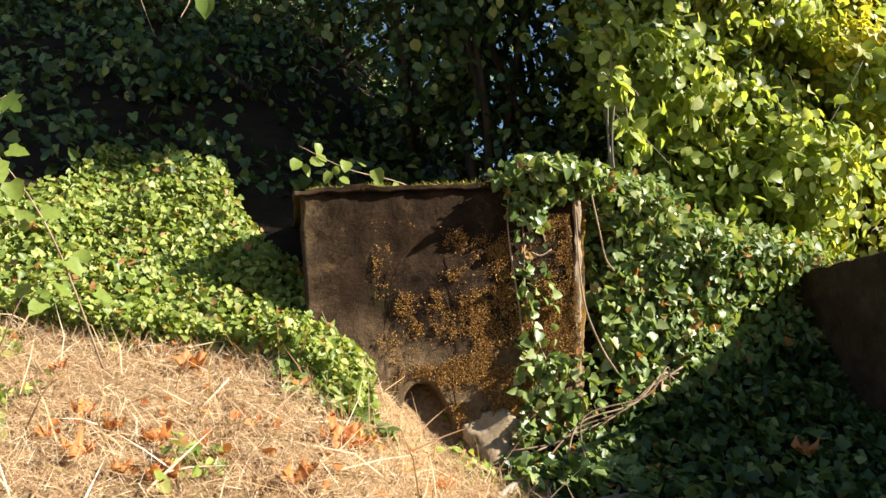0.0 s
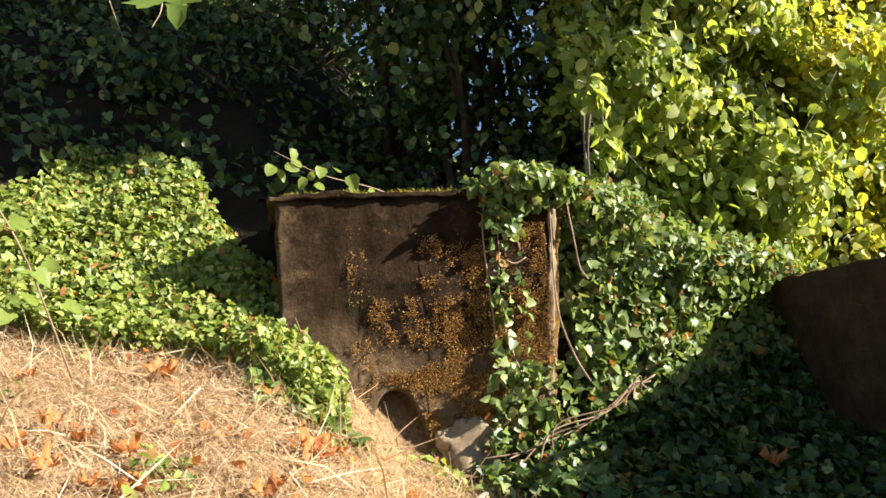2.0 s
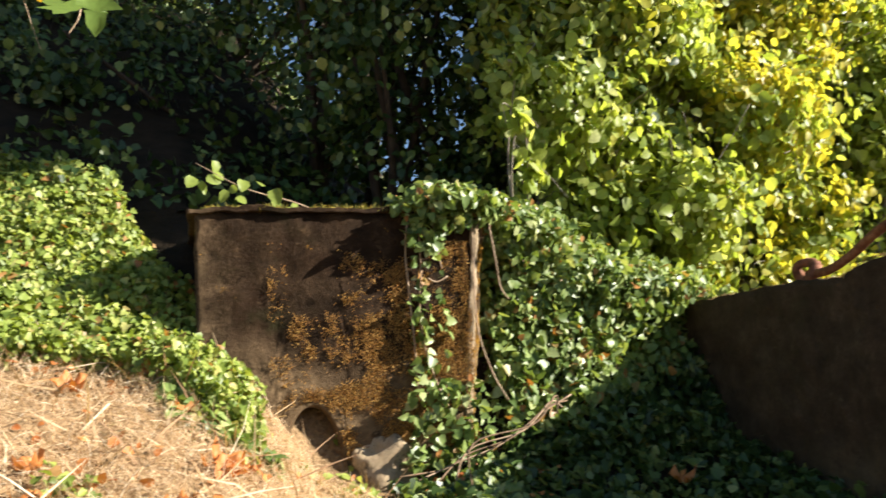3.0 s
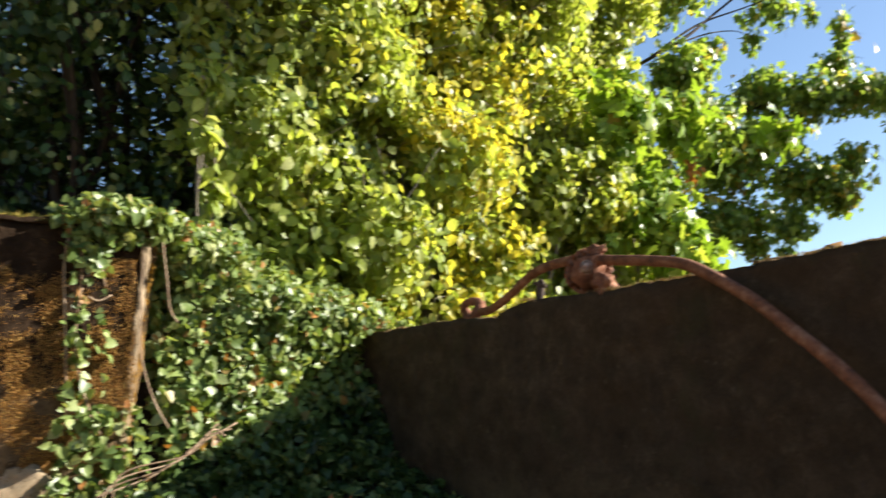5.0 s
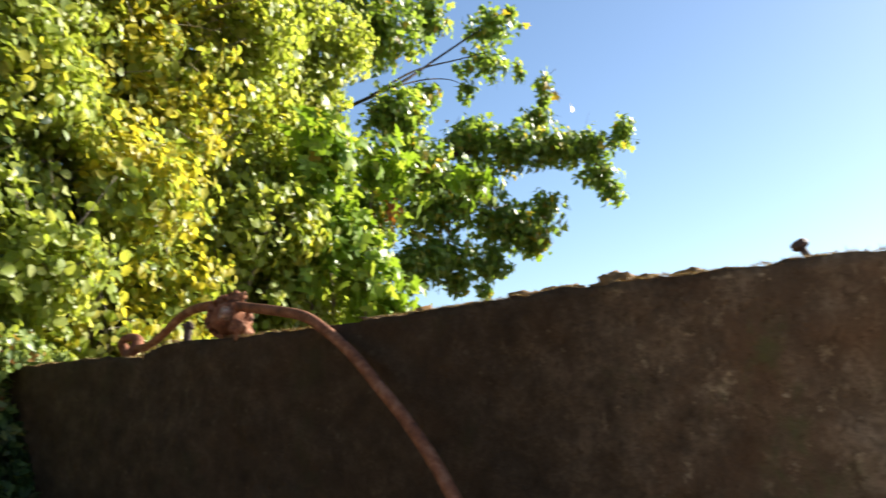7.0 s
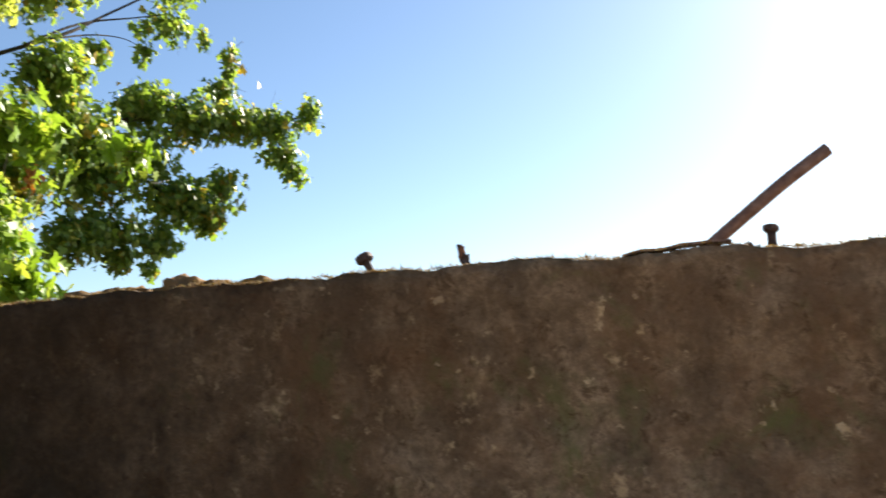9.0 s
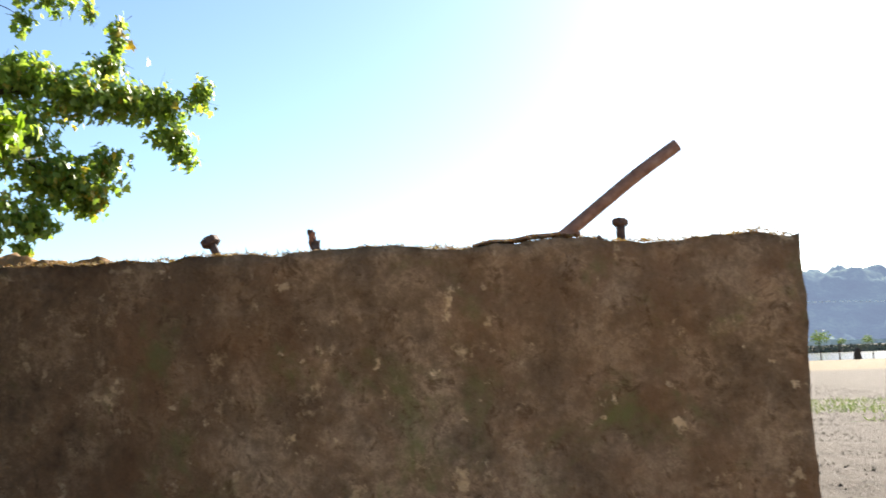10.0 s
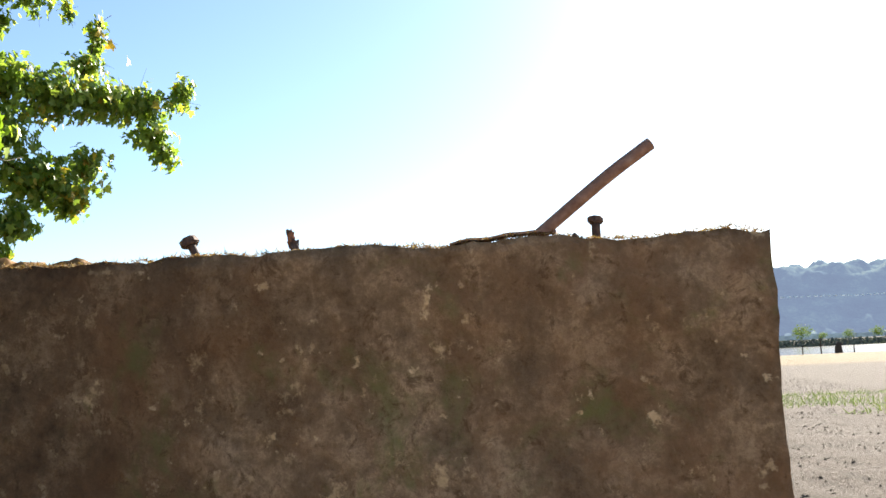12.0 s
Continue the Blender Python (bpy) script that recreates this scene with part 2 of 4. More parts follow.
IVY = leaf_shape([(0.30, -0.10), (0.50, 0.14), (0.38, 0.36), (0.34, 0.60)], 0.3, 0.15)
ROUND = leaf_shape([(0.32, 0.10), (0.43, 0.46), (0.26, 0.82)], 0.25, 0.25)
MAPLE = leaf_shape([(0.18, -0.06), (0.50, 0.02), (0.36, 0.22), (0.62, 0.52), (0.34, 0.50), (0.24, 0.60), (0.22, 0.82)], 0.2, 0.3)
BROAD = leaf_shape([(0.36, 0.25), (0.36, 0.64)], 0.25, 0.25)
OVAL = leaf_shape([(0.24, 0.25), (0.26, 0.6)], 0.3, 0.25)
BLADE = (np.array([(-0.012, 0, 0), (0.012, 0, 0), (-0.009, 0.5, 0.06), (0.009, 0.5, 0.06), (0, 1, -0.04)]), np.array([(0, 1, 3), (0, 3, 2), (2, 3, 4)]))


def unit(a):
    return a / np.maximum(np.linalg.norm(a, axis=1, keepdims=True), 1e-9)


def leaves(name, points, normals, sizes, shape, mat, parent=None, hang=0.6, spread=0.7, along=None):
    """Many leaves as one mesh: at points, facing normals (spread by chance), tips hanging down."""
    points, normals = np.asarray(points, float), np.asarray(normals, float)
    n = len(points)
    nor = unit(unit(normals) + rng.normal(0, spread, (n, 3)) * 0.6)
    tip = rng.normal(0, 1, (n, 3)) if along is None else along + rng.normal(0, 0.35, (n, 3))
    tip[:, 2] -= hang * 1.6
    tip = unit(tip - nor * np.sum(tip * nor, axis=1, keepdims=True))
    side = np.cross(tip, nor)
    v, f = shape
    s = np.asarray(sizes, float)[:, None, None]
    curl = rng.uniform(0.3, 1.6, (n, 1, 1))
    wide = rng.uniform(0.8, 1.15, (n, 1, 1))
    co = points[:, None] + s * (v[None, :, 0:1] * wide * side[:, None] + v[None, :, 1:2] * tip[:, None] + v[None, :, 2:3] * curl * nor[:, None])
    tri = (f[None] + (np.arange(n) * len(v))[:, None, None]).reshape(-1)
    me = bpy.data.meshes.new(name)
    me.vertices.add(n * len(v))
    me.vertices.foreach_set("co", co.reshape(-1).astype(np.float32))
    me.loops.add(len(tri))
    me.loops.foreach_set("vertex_index", tri.astype(np.int32))
    me.polygons.add(len(tri) // 3)
    me.polygons.foreach_set("loop_start", np.arange(0, len(tri), 3, dtype=np.int32))
    me.materials.append(mat)
    me.update(calc_edges=True)
    me.validate()
    ob = new(name, me)
    ob.parent = parent
    return ob


def tube_into(bm, points, radii, sides=8):
    """A bent, tapered rod through points, added to a bmesh."""
    pts = [Vector([float(a) for a in p]) for p in points]
    rings = []
    for i, p in enumerate(pts):
        d = (pts[min(i + 1, len(pts) - 1)] - pts[max(i - 1, 0)]).normalized()
        a = d.cross(Vector((0.31, 0.2, 0.93))).normalized()
        b = d.cross(a)
        r = float(radii[i]) if isinstance(radii, (list, tuple)) else float(radii)
        rings.append([bm.verts.new(p + r * (a * math.cos(2 * math.pi * k / sides) + b * math.sin(2 * math.pi * k / sides))) for k in range(sides)])
    for r0, r1 in zip(rings, rings[1:]):
        for k in range(sides):
            bm.faces.new((r0[k], r0[(k + 1) % sides], r1[(k + 1) % sides], r1[k]))
    bm.faces.new(list(reversed(rings[0])))
    bm.faces.new(rings[-1])


def smooth_line(points, steps=6):
    """Catmull-Rom line through points."""
    p = [np.array(q, float) for q in points]
    p = [2 * p[0] - p[1], *p, 2 * p[-1] - p[-2]]
    out = []
    for i in range(1, len(p) - 2):
        for k in range(steps):
            t = k / steps
            out.append(0.5 * (2 * p[i] + (p[i + 1] - p[i - 1]) * t + (2 * p[i - 1] - 5 * p[i] + 4 * p[i + 1] - p[i + 2]) * t * t + (3 * p[i] - p[i - 1] - 3 * p[i + 1] + p[i + 2]) * t ** 3))
    return [tuple(q) for q in (*out, p[-2])]


def in_clump(center, radii, n, shell=0.55):
    """Points in an uneven ellipsoid, more of them near its skin, with their outward directions."""
    d = unit(rng.normal(0, 1, (n, 3)))
    r = shell + (1 - shell) * rng.random((n, 1))
    lump = np.array([[1 + 0.45 * noise.noise(Vector(q) * 2.3 + Vector([float(a) for a in center]))] for q in d])
    return np.array(center) + d * r * lump * np.array(radii), d


# ---- ground ----
def smoothstep(a, b, v):
    t = np.clip((v - a) / (b - a), 0, 1)
    return t * t * (3 - 2 * t)


def height(x, y):
    """Height of the ground: a bank that climbs to the wood, a gully along the wall, a flat field."""
    x, y = np.asarray(x, float), np.asarray(y, float)
    left = np.interp(y, [0.8, 2, 3, 4.4, 5.5, 8, 12, 20, 60], [0, 0.35, 0.98, 1.6, 2.6, 4.6, 7.2, 10, 12]) - 0.12 * np.clip(x + 0.5, -6, 0)* smoothstep(1, 3, y)
    late = y - 0.32 * smoothstep(1.9, 2.8, x) * smoothstep(3.9, 4.6, y)
    gully = np.interp(late, [0.8, 2, 3.5, 4.35, 4.85, 5.6, 8, 14, 60], [0, 0.25, 0.72, 0.98, 1.95, 2.15, 2.5, 4.0, 6])
    field = np.interp(y, [3, 8, 20, 60], [0, 0.5, 1.5, 4])
    z = left + (gully - left) * smoothstep(-0.4, 0.9 + np.clip(y - 5, 0, 20) * 0.45, x)
    z = z + (field - z) * smoothstep(3.1, 5.5, x)
    z = z - 0.2 * np.exp(-(((x - 0.43) / 0.16) ** 2 + ((y - 4.38) / 0.25) ** 2)) - 0.08 * np.exp(-(((x - 0.25) / 0.35) ** 2 + ((y - 3.95) / 0.4) ** 2)) - 0.10 * np.exp(-(((x - 0.75) / 0.3) ** 2 + ((y - 4.25) / 0.3) ** 2))
    river = smoothstep(110, 122, x) * (1 - smoothstep(312, 322, x))
    z = z * (1 - smoothstep(60, 120, np.abs(x))) - 1.6 * river + 2.2 * smoothstep(312, 328, x)
    return z


def ground_sheet():
    xs = np.unique(np.concatenate([np.linspace(-1500, -60, 10), np.linspace(-60, -6, 20), np.arange(-6, 4, 0.07), np.arange(4, 30, 0.5), np.arange(30, 400, 4), np.linspace(400, 1500, 12)]))
    ys = np.unique(np.concatenate([np.linspace(-1500, -80, 12), np.linspace(-80, -4, 30), np.arange(-4, 8, 0.07), np.arange(8, 30, 0.6), np.linspace(30, 1500, 20)]))
    gx, gy = np.meshgrid(xs, ys)
    gz = height(gx, gy)
    near = (np.abs(gx) < 30) & (np.abs(gy) < 30)
    rough = np.array([noise.fractal(Vector((a * 1.7, b * 1.7, 0)), 1.0, 2.0, 4) if m else 0 for a, b, m in zip(gx.ravel(), gy.ravel(), near.ravel())]).reshape(gx.shape)
    gz = gz + 0.05 * rough
    n, m = len(xs), len(ys)
    idx = np.arange(n * m).reshape(m, n)
    faces = np.stack([idx[:-1, :-1], idx[:-1, 1:], idx[1:, 1:], idx[1:, :-1]], -1).reshape(-1, 4)
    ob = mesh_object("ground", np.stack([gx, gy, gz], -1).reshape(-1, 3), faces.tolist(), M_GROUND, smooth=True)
    return tagged(ob, "bare brown soil rising to a dry grassy bank", "ground", kind="structure")


ground_sheet()


def ground_normal(x, y):
    e = 0.05
    return unit(np.stack([-(height(x + e, y) - height(x - e, y)) / (2 * e), -(height(x, y + e) - height(x, y - e)) / (2 * e), np.ones(len(x))], 1))


# ---- concrete ----
def slab(name, u, top, bottom, y0, y1, mat, rough, turn=False, rows=40, parent=None):
    """A cast concrete body: front face as a grid over u (length) and height, uneven and worn at its edges."""
    nu = len(u)
    verts, faces = [], []

    def put(a, d, z):
        p = Vector((d, a, z)) if turn else Vector((a, d, z))
        k = noise.fractal(p * 1.7, 1.0, 2.0, 5)
        q = noise.noise_vector(p * 9) + 0.6 * noise.noise_vector(p * 27)
        verts.append(p + Vector((0.012 * q.x, 0.012 * q.y, 0.014 * q.z)) + (Vector((rough * k, 0, 0)) if turn else Vector((0, rough * k, 0))))
        return len(verts) - 1

    depth = [y0, *np.linspace(y0, y1, 14)[1:-1], y1]
    front = [[put(a, y0, bottom(a) + (top(a) - bottom(a)) * r / rows) for r in range(rows + 1)] for a in u]
    back = [[put(a, y1, bottom(a) + (top(a) - bottom(a)) * r / rows) for r in range(rows + 1)] for a in u]
    roof = [[front[i][rows], *[put(a, d, top(a)) for d in depth[1:-1]], back[i][rows]] for i, a in enumerate(u)]
    under = [[front[i][0], *[put(a, d, bottom(a)) for d in depth[1:-1]], back[i][0]] for i, a in enumerate(u)]
    ends = []
    for i in (0, nu - 1):
        a = u[i]
        cols = [front[i], *[[under[i][j], *[put(a, d, bottom(a) + (top(a) - bottom(a)) * r / rows) for r in range(1, rows)], roof[i][j]] for j, d in list(enumerate(depth))[1:-1]], back[i]]
        ends.append(cols)

    def grid(g):
        for c0, c1 in zip(g, g[1:]):
            for k in range(len(c0) - 1):
                faces.append((c0[k], c1[k], c1[k + 1], c0[k + 1]))

    for g in (front, back, roof, under, *ends):
        grid(g)
    ob = mesh_object(name, verts, faces, mat, parent)
    bm = bmesh.new()
    bm.from_mesh(ob.data)
    bmesh.ops.recalc_face_normals(bm, faces=bm.faces)
    bm.to_mesh(ob.data)
    bm.free()
    ob.data.shade_smooth()
    return ob


A_FRONT, A_TOP, B_FACE = 4.39, 2.325, 2.84


def block_foot(x):
    arch = 1.0 - ((x - 0.41) / 0.17) ** 2
    return 0.7 + (0.62 * arch ** 0.35 + 0.05 * noise.noise(Vector((x * 7, 4, 0))) if arch > 0 else 0)


def flare(ob):
    """Widen the block a little towards its top on the field side."""
    for v in ob.data.vertices:
        if v.co.x > 0.5:
            v.co.x += 0.105 * (v.co.z - 1.75) * (v.co.x - 0.5) / 0.77
    return ob


block = tagged(new("concrete_block"), "weathered brown concrete block with orange moss, overgrown by ivy", "concrete block")
flare(slab("body", np.linspace(-0.14, 1.27, 71), lambda x: A_TOP - 0.028, block_foot, A_FRONT, A_FRONT + 1.2, M_BLOCK, 0.024, parent=block))
slab("cap_slab", np.linspace(-0.178, 1.10, 60), lambda x: A_TOP + 0.012 * noise.noise(Vector((x * 4, 0, 0))), lambda x: A_TOP - 0.026, A_FRONT - 0.03, A_FRONT + 1.22, M_BLOCK, 0.015, rows=4, parent=block)

M_STRIP = concrete_material("pale_concrete", 0.60, -2.6, (1.15, 1.12, 1.05))
M_OCHRE = concrete_material("ochre_mossy_concrete", 0.50, -1.3, (0.8, 0.66, 0.45))
flare(slab("corner_strip", np.linspace(1.238, 1.276, 6), lambda x: A_TOP - 0.06, lambda x: 0.8, A_FRONT - 0.008, A_FRONT + 0.2, M_STRIP, 0.024, parent=block))["label"] = "pale crumbling concrete corner strip"
flare(slab("side_strip", np.linspace(1.28, 1.318, 6), lambda x: A_TOP - 0.07, lambda x: 1.1, A_FRONT + 0.06, A_FRONT + 0.9, M_OCHRE, 0.012, parent=block))["label"] = "ochre mossy side of the block"


def wall_top(y):
    worn = float(np.interp(y, [-1.30, -1.23, -1.135, -1.108, -0.986, -0.854, -0.80, -0.58, -0.15, 0.0, 0.16, 0.22, 0.65, 1.0, 1.3, 1.9, 2.58, 2.94, 3.24, 3.37, 3.5, 3.76, 4.9, 5.3],
                           [1.798, 1.808, 1.810, 1.799, 1.803, 1.815, 1.826, 1.818, 1.829, 1.825, 1.838, 1.829, 1.836, 1.842, 1.832, 1.826, 1.826, 1.842, 1.852, 1.832, 1.792, 1.812, 1.828, 1.828]))
    return worn + 0.008 * noise.noise(Vector((y * 5.1, 3, 0))) + 0.008 * noise.noise(Vector((y * 16, 5, 0)))


wall = tagged(new("concrete_wall"), "dark stained concrete retaining wall with mossy top", "concrete wall")
slab("body", np.linspace(-1.30, 5.12, 260), wall_top, lambda y: -0.15, B_FACE, B_FACE + 0.6, M_WALL, 0.03, turn=True, rows=60, parent=wall)


# ---- rusted iron on the wall ----
def rod(name, points, radius, mat, parent=None, label="", sides=12, steps=6):
    bm = bmesh.new()
    tube_into(bm, smooth_line(points, steps), radius, sides)
    return part(name, bm, mat, parent, label)


def lump(name, center, size, mat, parent, label="", rough=0.2, seed=0.0):
    """A corroded, lumpy casting."""
    bm = bmesh.new()
    bmesh.ops.create_icosphere(bm, subdivisions=4, radius=1)
    for v in bm.verts:
        k = 1 + rough * noise.fractal(v.co * 1.6 + Vector((seed, 0, 0)), 1.0, 2.0, 4)
        v.co = Vector(center) + Vector([a * b * k for a, b in zip(v.co, size)])
    return part(name, bm, mat, parent, label)


lump("footing", (0.76, A_FRONT + 0.05, 1.0), (0.2, 0.13, 0.17), M_STRIP, block, "pale rough concrete footing", 0.35, 6.0)

pipe = tagged(new("bent_pipe"), "long rusted iron pipe bent over the wall", "pipe")
rod("pipe", [(3.20, 4.14, 1.90), (3.12, 3.88, 1.885), (3.06, 3.63, 1.929), (3.02, 3.43, 1.992), (2.97, 3.236, 2.02), (2.93, 3.02, 2.018), (2.90, 2.84, 1.997), (2.88, 2.64, 1.961), (2.85, 2.42, 1.921), (2.82, 2.22, 1.874), (2.79, 2.063, 1.799), (2.74, 1.864, 1.685), (2.68, 1.68, 1.556), (2.63, 1.50, 1.42), (2.58, 1.33, 1.265), (2.54, 1.19, 1.10), (2.52, 1.08, 0.9), (2.51, 1.0, 0.5), (2.51, 0.98, 0.02)], 0.024, M_RUST, pipe)


def disc(name, m, radius, depth, mat, parent, label="", rough=0.012):
    """A worn cast disc with rounded rim, its axis along local z."""
    bm = bmesh.new()
    bmesh.ops.create_cone(bm, cap_ends=True, segments=28, radius1=radius, radius2=radius, depth=depth)
    bmesh.ops.bevel(bm, geom=bm.edges[:], offset=min(depth, radius) * 0.3, segments=3, affect="EDGES")
    for v in bm.verts:
        v.co += rough * (noise.noise_vector(v.co * 14) + 0.6 * noise.noise_vector(v.co * 37))
    bm.transform(m)
    return part(name, bm, mat, parent, label)


FACING = Vector((-0.72, -0.68, -0.12)).to_track_quat("Z", "Y").to_matrix().to_4x4()
collar = disc("pipe_collar", Matrix.Translation((2.895, 2.84, 1.937)) @ FACING, 0.108, 0.13, M_RUST, pipe, "round corroded cast iron fitting", 0.016)
k = Mat("scaled_rust")
a = k.noise(30, 6, 0.75)
k.bump(a, 0.8, 0.006)
M_SCALE = k.color(k.ramp(a, [(0.3, (0.16, 0.07, 0.04)), (0.5, (0.34, 0.22, 0.16)), (0.72, (0.55, 0.46, 0.40))]), 0.85, 0.05, 0.3)
disc("boss", Matrix.Translation((2.845, 2.795, 1.95)) @ FACING, 0.034, 0.035, M_SCALE, collar, "pale scaled square boss", 0.01)
lump("lug", (2.92, 2.80, 2.035), (0.03, 0.05, 0.025), M_RUST, collar, "", 0.5, 4.0)
lump("flange", (2.88, 2.73, 1.87), (0.05, 0.06, 0.045), M_RUST, collar, "", 0.5, 9.0)
bm = bmesh.new()
tube_into(bm, [(3.17 + 0.02 * math.sin(a * 2), 4.12 - 0.068 * math.cos(a), 1.905 + 0.058 * math.sin(a)) for a in np.linspace(-0.9, 4.6, 22)], [0.030 + 0.006 * math.sin(3 * a) for a in np.linspace(0, 3, 22)], 10)
part("hook", bm, M_RUST, pipe, "curled rusted hook end")
stub_post = tagged(new("iron_post"), "short dark iron post broken off on the wall top", "iron post")
rod("post", [(2.96, 3.26, 1.76), (2.96, 3.26, 1.86), (2.965, 3.255, 1.935)], 0.021, M_IRON, stub_post, steps=3)
lump("cap", (2.965, 3.255, 1.94), (0.028, 0.03, 0.022), M_IRON, stub_post, "", 0.5, 3.0)

k = Mat("pale_rust")
a = k.noise(25, 5, 0.7)
k.bump(a, 0.5, 0.003)
M_BAR = k.color(k.ramp(a, [(0.3, (0.14, 0.075, 0.055)), (0.55, (0.26, 0.16, 0.12)), (0.75, (0.36, 0.26, 0.21))]), 0.8, 0.1, 0.3)
lever = tagged(new("iron_bar"), "straight rusted iron bar leaning out of the wall top", "iron bar")
rod("bar", [(2.972, -0.66, 1.766), (2.96, -0.755, 1.834), (2.955, -0.86, 1.913), (2.95, -0.955, 1.983), (2.95, -1.045, 2.043), (2.95, -1.062, 2.054)], [0.0165] * 30 + [0.009], M_BAR, lever)
plate = tagged(new("iron_strip"), "thin rusted flat strip lying along the wall top", "iron strip")
bm = bmesh.new()
for i in range(12):
    y = -0.55 - 0.024 * i
    z = wall_top(y) + 0.001 + 0.008 * i / 11
    ring = [bm.verts.new((x, y, z + dz)) for x, dz in ((2.85, 0), (2.91, 0.002), (2.91, 0.008), (2.85, 0.006))]
    if i:
        for q in range(4):
            bm.faces.new((last[q], last[(q + 1) % 4], ring[(q + 1) % 4], ring[q]))
    else:
        bm.faces.new(ring)
    last = ring
bm.faces.new(list(reversed(last)))
part("strip", bm, M_BAR, plate, smooth=False)


def bolt(m, tall, wide, label):
    b = tagged(new("anchor_bolt"), label, "bolt", "anchor bolts on the wall")
    b.matrix_world = m
    bm = bmesh.new()
    tube_into(bm, [(0, 0, -0.1), (0.002, 0, tall * 0.4), (0, 0, tall)], 0.0115, 12)
    part("shank", bm, M_IRON, b)
    bm = bmesh.new()
    bmesh.ops.create_cone(bm, cap_ends=True, segments=6, radius1=wide, radius2=wide * 0.96, depth=wide * 0.85)
    bmesh.ops.bevel(bm, geom=bm.edges[:], offset=0.004, segments=2, affect="EDGES")
    for v in bm.verts:
        v.co += Vector((0, 0, tall)) + 0.004 * noise.noise_vector(v.co * 40)
    part("nut", bm, M_IRON, b, "corroded hexagonal nut", smooth=False)
    return b


bolt(pose(2.95, -0.91, 1.822, 2, 4, 20), 0.046, 0.0225, "short rusted bolt with a wide nut standing in concrete")
bolt(pose(2.93, 0.163, 1.842, -24, 8, 15), 0.050, 0.028, "stubby rusted bolt tipped over in dry moss")
flake = tagged(new("iron_stub"), "flaking broken iron stub leaning in moss", "iron stub")
lump("stub", (2.93, -0.118, 1.848), (0.010, 0.012, 0.024), M_IRON, flake, "", 0.6, 2.0)
lump("flake", (2.935, -0.105, 1.876), (0.007, 0.010, 0.020), M_RUST, flake, "", 0.6, 7.0)
lump("flake", (2.935, -0.098, 1.893), (0.004, 0.006, 0.009), M_IRON, flake, "", 0.6, 5.0)
nub = tagged(new("iron_stub"), "small rusted iron nub beside the bolt", "iron stub")
lump("stub", (2.93, -0.855, 1.824), (0.008, 0.008, 0.012), M_IRON, nub, "", 0.5, 11.0)


# ---- moss on the concrete tops ----
def moss_tufts(name, points, size, mat, label):
    n = len(points)
    ob = leaves(name, points, np.tile((0, -0.3, 1.0), (n, 1)), rng.uniform(0.4, 1.1, n) * size, BLADE_FAT, mat, None, -0.25, 1.4)
    return tagged(ob, label, "moss", kind="stuff")


BLADE_FAT = (np.array([(-0.09, 0, 0), (0.09, 0, 0), (-0.06, 0.5, 0.06), (0.06, 0.5, 0.06), (0, 1, -0.04)]), BLADE[1])
n = 16000
yy = rng.uniform(-1.29, 5.0, n)
xx = B_FACE + np.abs(rng.normal(0, 0.07, n)) - 0.01
keep = np.array([noise.noise(Vector((a * 3, b * 3, 1))) > -0.05 for a, b in zip(xx, yy)])
xx, yy = xx[keep], yy[keep]
moss_tufts("moss", np.stack([xx, yy, [wall_top(b) + 0.002 for b in yy]], 1), 0.018, M_DRYMOSS, "thin dry brown moss along the wall top")
hump_pts = []
for hy, hl, hh in ((1.88, 0.10, 0.03), (1.66, 0.12, 0.032), (1.45, 0.1, 0.026), (1.10, 0.13, 0.034), (0.97, 0.06, 0.028), (0.79, 0.085, 0.046), (0.67, 0.05, 0.03), (0.53, 0.06, 0.03), (0.43, 0.04, 0.018), (0.15, 0.11, 0.018), (-0.15, 0.05, 0.022), (-0.29, 0.07, 0.018), (-0.45, 0.09, 0.012), (-1.2, 0.07, 0.008)):
    hx = B_FACE + 0.095
    d = unit(rng.normal(0, 1, (700, 3)) + (0, 0, 0.3))
    d[:, 2] = np.abs(d[:, 2])
    hump_pts.append(np.array((hx, hy, wall_top(hy) - 0.006)) + d * (0.075, hl, hh) * rng.uniform(0.6, 1.0, (700, 1)))
    bm = bmesh.new()
    bmesh.ops.create_icosphere(bm, subdivisions=3, radius=1)
    for v in bm.verts:
        k = 1 + 0.6 * noise.fractal(v.co * 2.2 + Vector((hy * 7, 0, 0)), 1.0, 2.0, 4)
        v.co = Vector((hx + v.co.x * 0.07 * k, hy + v.co.y * hl * k, wall_top(hy + v.co.y * hl * k) - 0.008 + v.co.z * hh * k))
    tagged(part("moss_cushion", bm, M_DRYMOSS), "low rounded cushion of dry brown moss on concrete", "moss", "moss cushions on the wall")
moss_tufts("moss_fringe", np.concatenate(hump_pts), 0.014, M_DRYMOSS, "fibrous dry moss on rounded cushions")
n = 2600
xx = rng.uniform(-0.1, 1.0, n)
yy = A_FRONT - 0.03 + np.abs(rng.normal(0, 0.08, n))
keep = np.array([noise.noise(Vector((a * 4, b * 2, 7))) > -0.15 - 0.25 * (a > 0.2) for a, b in zip(xx, yy)])
xx, yy = xx[keep], yy[keep]
moss_tufts("moss_rim", np.stack([xx, yy, np.full(len(xx), A_TOP)], 1), 0.034, M_MOSS, "yellow-green moss along the block's top edge")
